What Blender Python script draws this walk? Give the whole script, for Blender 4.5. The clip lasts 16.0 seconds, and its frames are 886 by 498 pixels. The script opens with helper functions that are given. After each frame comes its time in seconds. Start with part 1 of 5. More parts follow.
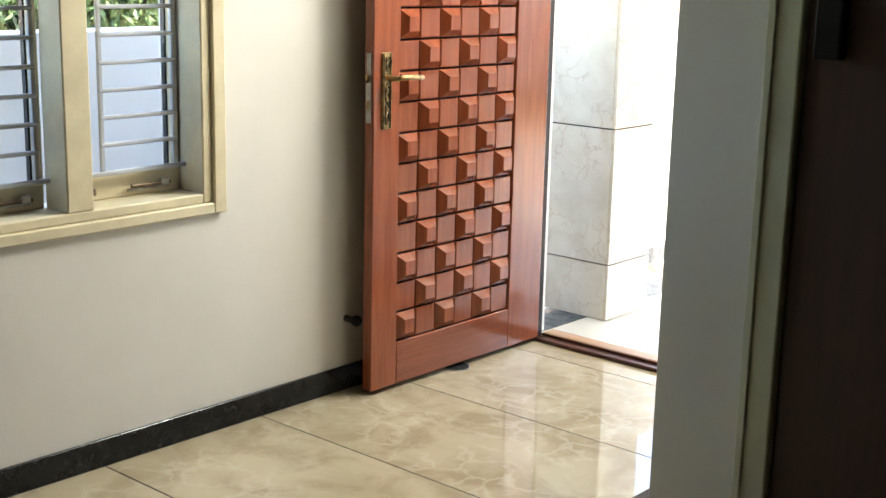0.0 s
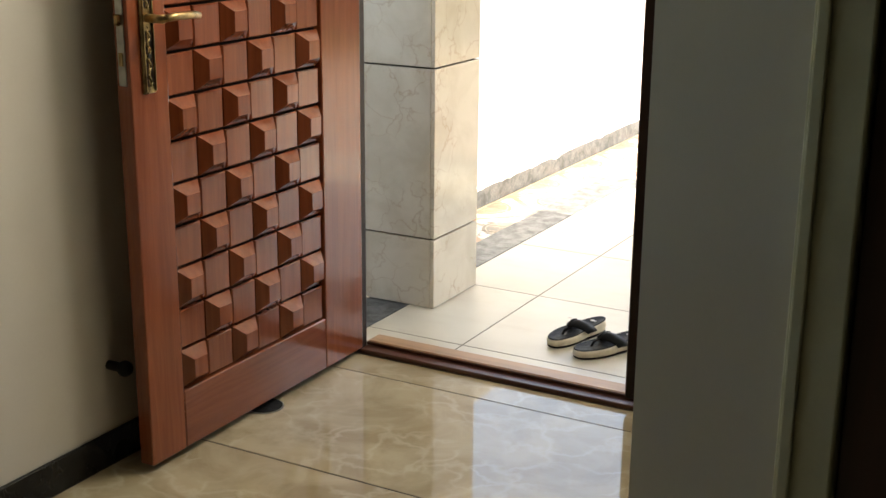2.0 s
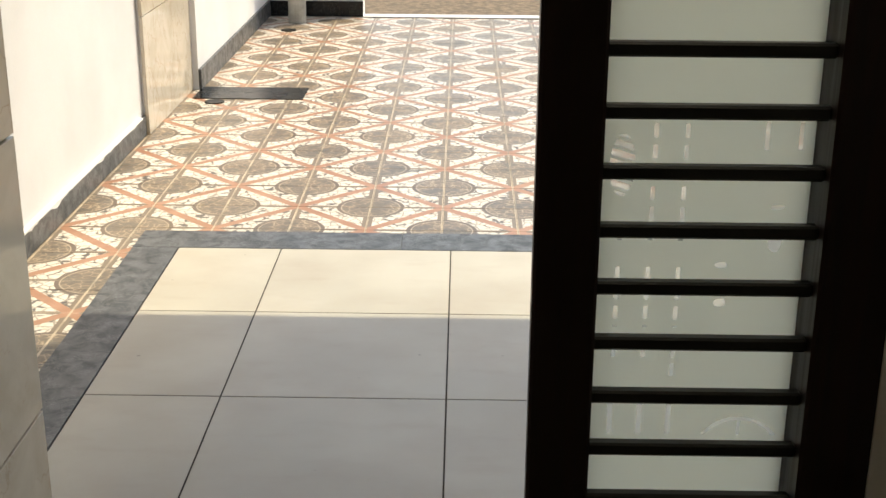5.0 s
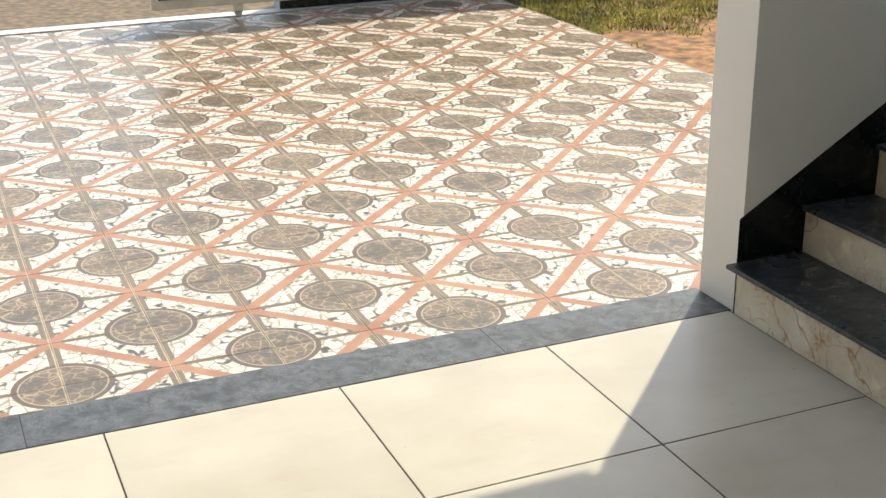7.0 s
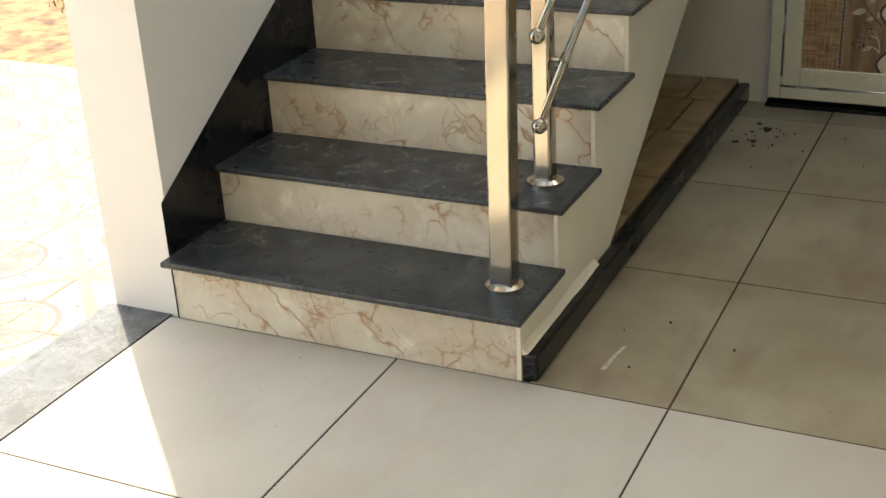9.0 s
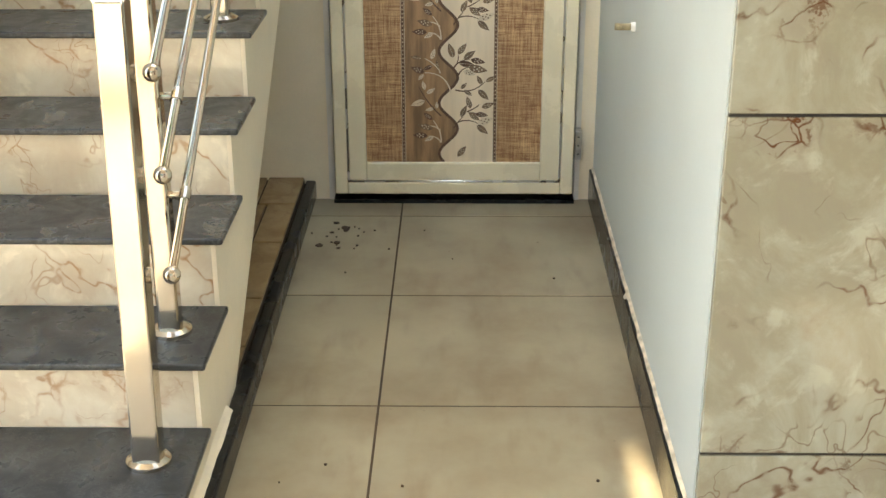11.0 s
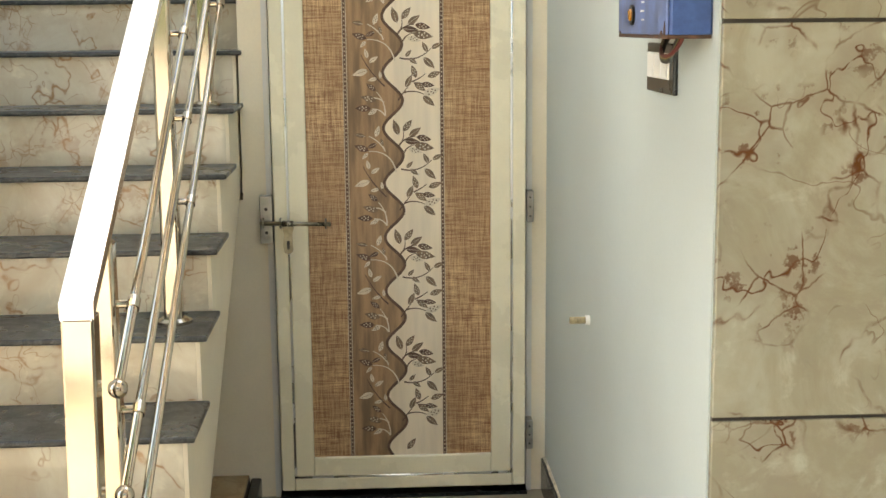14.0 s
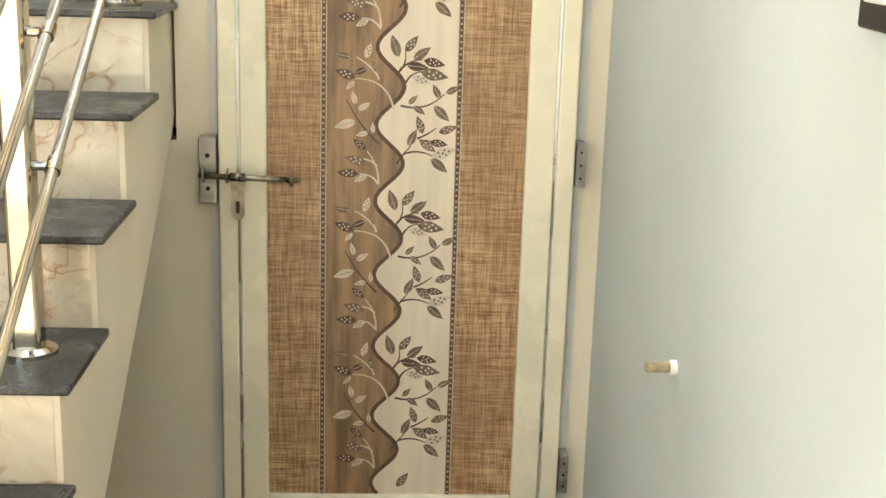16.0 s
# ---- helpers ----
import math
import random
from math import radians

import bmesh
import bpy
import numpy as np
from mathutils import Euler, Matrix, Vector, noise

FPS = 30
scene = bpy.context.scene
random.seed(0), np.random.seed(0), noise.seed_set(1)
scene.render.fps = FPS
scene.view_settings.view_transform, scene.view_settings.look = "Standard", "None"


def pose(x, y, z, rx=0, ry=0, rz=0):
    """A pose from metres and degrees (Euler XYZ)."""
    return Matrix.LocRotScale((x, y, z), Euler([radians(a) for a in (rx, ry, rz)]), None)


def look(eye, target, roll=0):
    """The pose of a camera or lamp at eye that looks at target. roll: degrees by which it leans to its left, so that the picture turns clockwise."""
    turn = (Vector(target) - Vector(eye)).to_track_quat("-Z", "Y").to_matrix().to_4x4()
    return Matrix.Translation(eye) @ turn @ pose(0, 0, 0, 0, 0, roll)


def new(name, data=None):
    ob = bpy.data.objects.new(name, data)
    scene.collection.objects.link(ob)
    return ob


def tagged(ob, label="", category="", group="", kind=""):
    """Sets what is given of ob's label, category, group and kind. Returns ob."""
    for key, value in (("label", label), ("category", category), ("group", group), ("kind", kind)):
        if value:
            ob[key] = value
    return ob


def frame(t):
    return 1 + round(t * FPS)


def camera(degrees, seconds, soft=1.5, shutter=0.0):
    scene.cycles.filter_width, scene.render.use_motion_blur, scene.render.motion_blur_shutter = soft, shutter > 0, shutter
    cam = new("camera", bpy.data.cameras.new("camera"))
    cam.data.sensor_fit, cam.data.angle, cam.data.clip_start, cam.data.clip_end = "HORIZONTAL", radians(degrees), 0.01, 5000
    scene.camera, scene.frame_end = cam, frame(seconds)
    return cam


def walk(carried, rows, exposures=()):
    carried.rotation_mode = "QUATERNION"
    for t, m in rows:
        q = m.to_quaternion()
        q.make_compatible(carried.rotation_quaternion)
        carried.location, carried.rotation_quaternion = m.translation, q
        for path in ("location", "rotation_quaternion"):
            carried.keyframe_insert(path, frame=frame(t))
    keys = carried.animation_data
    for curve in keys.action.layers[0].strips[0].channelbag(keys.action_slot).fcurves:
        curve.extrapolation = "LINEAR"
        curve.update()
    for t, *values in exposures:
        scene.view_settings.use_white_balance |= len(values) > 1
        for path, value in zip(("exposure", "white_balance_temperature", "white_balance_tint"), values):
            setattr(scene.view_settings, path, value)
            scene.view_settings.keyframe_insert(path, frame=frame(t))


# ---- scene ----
cam = camera(38.3, 16.0)
PATH = [
    (0, (1.017, -6.157, 1.561), (-0.269, -4.69, 1.12), 1.3),
    (0.5, (0.792, -5.98, 1.501), (-0.372, -4.411, 1.07), 4.1),
    (1, (0.547, -5.805, 1.503), (-0.462, -4.149, 1.016), 2.5),
    (1.5, (0.314, -5.52, 1.491), (-0.61, -3.84, 0.921), -0.6),
    (2, (0.054, -5.311, 1.486), (-0.871, -3.628, 0.927), 0.5),
    (2.5, (-0.214, -5.093, 1.482), (-0.97, -3.338, 0.891), -2.6),
    (3, (-0.453, -4.784, 1.473), (-1.152, -3.028, 0.821), -1.4),
    (3.5, (-0.715, -4.53, 1.466), (-1.242, -2.702, 0.848), -0.5),
    (3.7, (-0.792, -4.463, 1.49), (-1.197, -2.607, 0.864), -1.1),
    (6, (-1.414, -2.886, 1.484), (-1.186, -1.017, 0.807), 1.5),
    (6.5, (-1.499, -2.548, 1.492), (-1.011, -0.737, 0.797), -0.1),
    (7, (-1.493, -2.241, 1.497), (-0.77, -0.515, 0.79), -0.7),
    (7.5, (-1.472, -1.99, 1.513), (-0.488, -0.41, 0.782), 1.6),
    (8, (-1.549, -1.707, 1.4), (-0.274, -0.349, 0.672), -0.2),
    (8.2, (-1.573, -1.585, 1.374), (-0.183, -0.366, 0.609), -1.1),
    (10.3, (-1.313, -0.82, 1.336), (0.469, -0.514, 0.481), -0.4),
    (10.5, (-1.29, -0.809, 1.352), (0.502, -0.612, 0.487), 0.7),
    (11, (-1.298, -0.775, 1.389), (0.555, -0.752, 0.638), -0.1),
    (11.5, (-1.307, -0.731, 1.404), (0.602, -0.768, 0.807), 0.5),
    (12, (-1.313, -0.702, 1.417), (0.623, -0.796, 0.923), 2.0),
    (12.5, (-1.33, -0.697, 1.432), (0.627, -0.799, 1.032), 1.9),
    (13, (-1.342, -0.683, 1.441), (0.625, -0.78, 1.092), 0.9),
    (13.5, (-1.34, -0.653, 1.44), (0.632, -0.762, 1.123), -0.0),
    (14, (-1.24, -0.682, 1.437), (0.727, -0.79, 1.092), -0.5),
    (14.5, (-1.04, -0.751, 1.434), (0.928, -0.78, 1.079), 0.5),
    (15, (-0.759, -0.712, 1.406), (1.197, -0.739, 0.993), 1.7),
    (15.5, (-0.469, -0.689, 1.413), (1.464, -0.806, 0.914), 0.1),
    (16, (-0.128, -0.743, 1.412), (1.803, -0.831, 0.902), 1.7),
]
walk(cam, [(t, look(eye, target, roll)) for t, eye, target, roll in PATH],
     exposures=[(0.0, 3.7, 6500, 6), (0.5, 3.7, 6300, 7), (1.0, 3.5, 6600, 8), (1.5, 3.05, 7200, 9), (2.0, 2.5, 7600, 7), (2.5, 2.1, 8000, 7), (3.0, 1.65, 8200, 8), (3.5, 1.35, 8000, 7), (5.8, 0.52, 7300, 6), (6.5, 0.57, 7200, 5), (7.0, 0.66, 7000, 5),
                (8.0, 1.3, 7100, 6), (8.4, 1.45, 7300, 6), (10.3, 2.78, 7800, 6), (11.0, 2.86, 7900, 6), (11.5, 2.78, 7950, 6), (13.5, 2.6, 8100, 6), (14.5, 2.65, 8200, 6), (15.2, 2.7, 8200, 6), (16.0, 3.1, 8300, 7)])



# ---- world, sun ----
SUN_EL, SUN_AZ = 58.0, 45.0
world = bpy.data.worlds.new("sky")
scene.world = world
world.use_nodes = True
wn = world.node_tree
sky = wn.nodes.new("ShaderNodeTexSky")
sky.sky_type, sky.sun_disc = "NISHITA", False
sky.dust_density = 2.0
sky.sun_elevation, sky.sun_rotation = radians(SUN_EL), radians(SUN_AZ)
wn.links.new(sky.outputs[0], wn.nodes["Background"].inputs[0])
wn.nodes["Background"].inputs[1].default_value = 0.15
sun_data = bpy.data.lights.new("sun", "SUN")
sun_data.energy, sun_data.angle, sun_data.color = 2.5, radians(0.6), (1.0, 0.92, 0.77)
sun = new("sun", sun_data)
sun.matrix_basis = look((8, 8, 16), (8 - math.sin(radians(SUN_AZ)), 8 - math.cos(radians(SUN_AZ)), 16 - math.tan(radians(SUN_EL))))


# added fill lamp in an unseen, assumed opening above the entrance; brightens the door leaf
door_fill = bpy.data.lights.new("door_fill_lamp", "AREA")
door_fill.shape, door_fill.size, door_fill.size_y, door_fill.energy, door_fill.color = "RECTANGLE", 0.8, 0.4, 9.5, (1.0, 0.97, 0.92)
new("door_fill_lamp", door_fill).matrix_basis = look((-1.06, -2.16, 2.51), (-1.4, -3.2, 1.3))


# ---- materials ----
class N:
    """A socket of a node tree with arithmetic."""
    def __init__(self, tree, sock):
        self.tree, self.sock = tree, sock

    def op(self, kind, other=None, third=None):
        n = self.tree.nodes.new("ShaderNodeMath")
        n.operation = kind
        for i, v in enumerate((self, other, third)):
            if isinstance(v, N):
                self.tree.links.new(v.sock, n.inputs[i])
            elif v is not None:
                n.inputs[i].default_value = v
        return N(self.tree, n.outputs[0])

    def __add__(self, o): return self.op("ADD", o)
    def __sub__(self, o): return self.op("SUBTRACT", o)
    def __mul__(self, o): return self.op("MULTIPLY", o)
    def abs(self): return self.op("ABSOLUTE")
    def less(self, o): return self.op("LESS_THAN", o)
    def more(self, o): return self.op("GREATER_THAN", o)
    def max(self, o): return self.op("MAXIMUM", o)
    def min(self, o): return self.op("MINIMUM", o)
    def near(self): return self - self.op("ROUND")

    def ramp(self, a, b, lo=0.0, hi=1.0):
        n = self.tree.nodes.new("ShaderNodeMapRange")
        n.interpolation_type = "SMOOTHSTEP"
        self.tree.links.new(self.sock, n.inputs[0])
        for i, v in zip((1, 2, 3, 4), (a, b, lo, hi)):
            n.inputs[i].default_value = v
        return N(self.tree, n.outputs[0])


class Mat:
    """A procedural material under construction."""
    def __init__(self, name, rough=0.5, metal=0.0, coat=0.0):
        self.m = bpy.data.materials.new(name)
        self.m.use_nodes = True
        self.t = self.m.node_tree
        self.b = self.t.nodes["Principled BSDF"]
        self.b.inputs["Roughness"].default_value = rough
        self.b.inputs["Metallic"].default_value = metal
        self.b.inputs["Coat Weight"].default_value = coat
        self.b.inputs["Coat Roughness"].default_value = 0.08

    def pos(self, scatter=0.0, stretch=(1, 1, 1)):
        """World place, shifted at random for each object."""
        g = self.t.nodes.new("ShaderNodeNewGeometry").outputs["Position"]
        if scatter:
            r = self.t.nodes.new("ShaderNodeObjectInfo").outputs["Random"]
            k = self.t.nodes.new("ShaderNodeVectorMath")
            k.operation = "MULTIPLY"
            self.t.links.new(r, k.inputs[0])
            k.inputs[1].default_value = (scatter, scatter * 0.7, scatter * 0.4)
            a = self.t.nodes.new("ShaderNodeVectorMath")
            self.t.links.new(g, a.inputs[0])
            self.t.links.new(k.outputs[0], a.inputs[1])
            g = a.outputs[0]
        if stretch != (1, 1, 1):
            s = self.t.nodes.new("ShaderNodeVectorMath")
            s.operation = "MULTIPLY"
            self.t.links.new(g, s.inputs[0])
            s.inputs[1].default_value = stretch
            g = s.outputs[0]
        return g

    def xyz(self, vec):
        n = self.t.nodes.new("ShaderNodeSeparateXYZ")
        self.t.links.new(vec, n.inputs[0])
        return [N(self.t, o) for o in n.outputs]

    def noise(self, vec, scale, detail=5.0, rough=0.55, warp=0.0):
        n = self.t.nodes.new("ShaderNodeTexNoise")
        self.t.links.new(vec, n.inputs["Vector"])
        n.inputs["Scale"].default_value, n.inputs["Detail"].default_value = scale, detail
        n.inputs["Roughness"].default_value, n.inputs["Distortion"].default_value = rough, warp
        return N(self.t, n.outputs["Fac"])

    def cells(self, vec, scale, feature="DISTANCE_TO_EDGE", warp=0.0, warp_scale=3.0):
        if warp:
            w = self.t.nodes.new("ShaderNodeTexNoise")
            self.t.links.new(vec, w.inputs["Vector"])
            w.inputs["Scale"].default_value, w.inputs["Detail"].default_value = warp_scale, 4.0
            k = self.t.nodes.new("ShaderNodeVectorMath")
            k.operation = "MULTIPLY_ADD"
            self.t.links.new(w.outputs["Color"], k.inputs[0])
            k.inputs[1].default_value = (warp, warp, warp)
            self.t.links.new(vec, k.inputs[2])
            vec = k.outputs[0]
        n = self.t.nodes.new("ShaderNodeTexVoronoi")
        n.feature = feature
        self.t.links.new(vec, n.inputs["Vector"])
        n.inputs["Scale"].default_value = scale
        return N(self.t, n.outputs["Distance"])

    def mix(self, fac, a, b, kind="MIX"):
        n = self.t.nodes.new("ShaderNodeMix")
        n.data_type, n.blend_type = "RGBA", kind
        if isinstance(fac, N):
            self.t.links.new(fac.sock, n.inputs[0])
        else:
            n.inputs[0].default_value = fac
        for i, v in ((6, a), (7, b)):
            if isinstance(v, tuple):
                n.inputs[i].default_value = (*v, 1) if len(v) == 3 else v
            else:
                self.t.links.new(v, n.inputs[i])
        return n.outputs[2]

    def out(self, color, rough=None, bump=None, strength=0.3, distance=0.002):
        if isinstance(color, tuple):
            self.b.inputs["Base Color"].default_value = (*color, 1)
        else:
            self.t.links.new(color, self.b.inputs["Base Color"])
        if rough is not None:
            self.t.links.new(rough.sock, self.b.inputs["Roughness"])
        if bump is not None:
            n = self.t.nodes.new("ShaderNodeBump")
            n.inputs["Strength"].default_value, n.inputs["Distance"].default_value = strength, distance
            self.t.links.new(bump.sock, n.inputs["Height"])
            self.t.links.new(n.outputs[0], self.b.inputs["Normal"])
        return self.m


def plain(name, col, rough=0.5, metal=0.0, vary=0.12, scale=6.0, bump=0.0, fine=120.0, coat=0.0, scatter=0.0, stretch=(1, 1, 1)):
    """A plain surface with cloudy wear and fine grain."""
    k = Mat(name, rough, metal, coat)
    p = k.pos(scatter, stretch)
    big, small = k.noise(p, scale), k.noise(p, fine, 3.0)
    dark = tuple(c * (1 - vary * 1.6) for c in col)
    light = tuple(min(1, c * (1 + vary)) for c in col)
    c = k.mix(big.ramp(0.3, 0.7), dark, light)
    c = k.mix(small.ramp(0.35, 0.75, 0.0, vary), c, tuple(c2 * 0.55 for c2 in col))
    return k.out(c, big.ramp(0.25, 0.75, rough * 0.8, min(1, rough * 1.2)), small if bump else None, bump)


def marble(name, base, cloud, vein, rough, scale=3.2, amount=0.85, thin=0.022, stretch=(1, 1, 1)):
    """Polished stone: soft clouds, wandering broken veins."""
    k = Mat(name, rough)
    p = k.pos(31.0, stretch)
    fog = k.noise(p, scale * 0.9, 6.0, 0.6, 0.6)
    patch = k.noise(p, scale * 0.7, 3.0)
    edge = k.cells(p, scale * 1.35, warp=0.22, warp_scale=scale * 1.6)
    edge2 = k.cells(p, scale * 3.1, warp=0.12, warp_scale=scale * 3.0)
    c = k.mix(fog.ramp(0.35, 0.68), base, cloud)
    c = k.mix(edge.ramp(0.0, thin * 4, 0.35, 0.0) * patch.ramp(0.38, 0.56), c, vein)
    c = k.mix(edge.ramp(0.0, thin, amount, 0.0) * patch.ramp(0.36, 0.52), c, vein)
    c = k.mix(edge2.ramp(0.0, thin * 1.5, amount * 0.55, 0.0) * patch.ramp(0.46, 0.62), c, vein)
    return k.out(c, fog.ramp(0.3, 0.7, rough * 0.8, rough * 1.25))


WHITE_WALL = plain("interior_wall_paint", (0.61, 0.572, 0.515), 0.55, vary=0.03, scale=2.0, bump=0.06)
OUT_WALL = plain("exterior_wall_paint", (0.74, 0.725, 0.68), 0.6, vary=0.04, scale=1.6, bump=0.10)
# White paint tinted warm: bounced light from stairs and yard put into the colour.
BOUNCE_WARMED_WALL = plain("bounce_warmed_wall_paint", (0.86, 0.77, 0.60), 0.6, vary=0.06, scale=2.2, bump=0.12)
FOYER_WALL = plain("grey_white_wall_paint", (0.67, 0.685, 0.61), 0.55, vary=0.03, scale=2.0, bump=0.06)
# Exterior white made lighter here to stand in for light in the stair well.
BRIGHTENED_STAIR_WALL = plain("brightened_stair_wall_paint", (0.88, 0.85, 0.78), 0.6, vary=0.03, scale=1.6, bump=0.10)
# Darker, cooler copy of the exterior white; carries the passage wall's shade.
SHADE_COOLED_WALL = plain("shade_cooled_wall_paint", (0.545, 0.60, 0.575), 0.5, vary=0.05, scale=1.3, bump=0.10)
ALU = plain("polished_aluminium", (0.86, 0.85, 0.82), 0.28, 1.0, vary=0.04)
OLD_STEEL = plain("tarnished_steel", (0.30, 0.26, 0.19), 0.3, 0.95, vary=0.3, scale=40.0)
COMPOUND = plain("compound_wall_paint", (0.82, 0.82, 0.82), 0.7, vary=0.05, scale=1.2, bump=0.15)
# Unseen room walls and ceiling: dark colours chosen to hold back bounced light.
UNSEEN_DARK_WALL = plain("bounce_cutting_wall_paint", (0.11, 0.095, 0.08), 0.7, vary=0.05, scale=2.0)
ROOM_CEIL = plain("bounce_cutting_ceiling_paint", (0.20, 0.18, 0.15), 0.8, vary=0.04)
CEIL = plain("ceiling_paint", (0.8, 0.79, 0.76), 0.7, vary=0.03)
FRAME_PAINT = plain("cream_gloss_paint", (0.60, 0.525, 0.35), 0.36, vary=0.07, scale=9.0, bump=0.05)
BLACK_STONE = marble("black_granite", (0.010, 0.0105, 0.011), (0.004, 0.0045, 0.005), (0.05, 0.05, 0.048), 0.24, 9.0, 0.35, 0.012)
BLACK_STONE.node_tree.nodes["Principled BSDF"].inputs["Specular IOR Level"].default_value = 0.3
# Same railing steel twice: tan copy holds warm reflections, pale copy the sky's.
REFLECTION_TINTED_STEEL = plain("reflection_tinted_steel", (0.55, 0.48, 0.385), 0.12, 1.0, vary=0.05, scale=10.0)
SKY_LIT_STEEL = plain("sky_lit_stainless_steel", (0.76, 0.75, 0.74), 0.16, 1.0, vary=0.04, scale=10.0)
HASP_METAL = plain("pale_brassy_steel", (0.42, 0.37, 0.26), 0.35, 0.8, vary=0.2, scale=40.0)
BRASS = plain("antique_brass", (0.40, 0.28, 0.13), 0.32, 1.0, vary=0.35, scale=40.0)
OLD_BRASS = plain("tarnished_brass", (0.13, 0.09, 0.055), 0.45, 0.8, vary=0.35, scale=40.0)
DARK_METAL = plain("dark_metal", (0.03, 0.028, 0.025), 0.4, 0.7, vary=0.2)
GREY_METAL = plain("galvanised_steel", (0.42, 0.41, 0.38), 0.35, 0.9, vary=0.2, scale=30.0)
BAR_PAINT = plain("grey_bar_paint", (0.42, 0.43, 0.46), 0.4, vary=0.1)
GREEN_PAINT = plain("grey_green_frame_paint", (0.55, 0.58, 0.42), 0.4, vary=0.06, scale=7.0)
MORTAR = plain("cream_mortar", (0.66, 0.58, 0.44), 0.9, vary=0.25, scale=30.0, bump=0.5)
# Matte near-black that paints in the shade of grooves and recesses.
RECESS_SHADE = plain("recess_shade_black", (0.014, 0.006, 0.004), 0.85, vary=0.2)
RECESS_SHADE.node_tree.nodes["Principled BSDF"].inputs["Specular IOR Level"].default_value = 0.1
BROWN_GROUT = plain("brown_dirty_grout", (0.075, 0.05, 0.03), 0.9, vary=0.3, scale=14.0)
PVC = plain("cream_plastic_profile", (0.87, 0.80, 0.60), 0.28, vary=0.05, scale=5.0)
GROUT = plain("dark_grout", (0.055, 0.045, 0.034), 0.9, vary=0.25, scale=9.0)
PALE_GROUT = plain("pale_grout", (0.42, 0.37, 0.29), 0.9, vary=0.25, scale=9.0)
BLUE_PAINT = plain("blue_box_paint", (0.055, 0.12, 0.34), 0.42, vary=0.25, scale=12.0, bump=0.1)
FADED_BLUE = plain("faded_blue_box_paint", (0.115, 0.17, 0.35), 0.45, vary=0.3, scale=14.0, bump=0.1)
RUST = plain("rusty_steel", (0.10, 0.05, 0.03), 0.8, vary=0.4, scale=40.0, bump=0.3)
BLACK_PLASTIC = plain("black_plastic", (0.015, 0.015, 0.015), 0.3, vary=0.2)
WHITE_PLASTIC = plain("white_plastic", (0.8, 0.79, 0.75), 0.3, vary=0.03)
RUBBER = plain("black_rubber", (0.007, 0.007, 0.0075), 0.6, vary=0.3, scale=60.0, bump=0.2, fine=400)
RUBBER.node_tree.nodes["Principled BSDF"].inputs["Specular IOR Level"].default_value = 0.2
SMEAR = plain("dried_paint", (0.56, 0.52, 0.44), 0.6, vary=0.2, scale=60.0)
SOLE = plain("cream_foam_sole", (0.66, 0.61, 0.48), 0.6, vary=0.12, scale=30.0)
SOIL = plain("dry_red_soil", (0.35, 0.19, 0.095), 0.95, vary=0.5, scale=9.0, bump=1.0, fine=45)
ROAD = plain("gravel_road", (0.22, 0.165, 0.11), 0.95, vary=0.35, scale=18.0, bump=0.9, fine=70)
GATE_PAINT = plain("beige_gate_paint", (0.55, 0.49, 0.38), 0.45, 0.2, vary=0.15)
BARK = plain("bark", (0.16, 0.11, 0.07), 0.9, vary=0.3, scale=12.0, bump=0.6, fine=40)
LEAF = plain("foliage", (0.13, 0.20, 0.07), 0.5, vary=0.45, scale=4.0)
GRASS = plain("grass_blades", (0.34, 0.32, 0.06), 0.6, vary=0.5, scale=5.0)
PANE = Mat("window_glass", 0.02)
PANE.b.inputs["Transmission Weight"].default_value = 1.0
PANE.b.inputs["IOR"].default_value = 1.1
PANE = PANE.out((0.95, 0.97, 0.97))



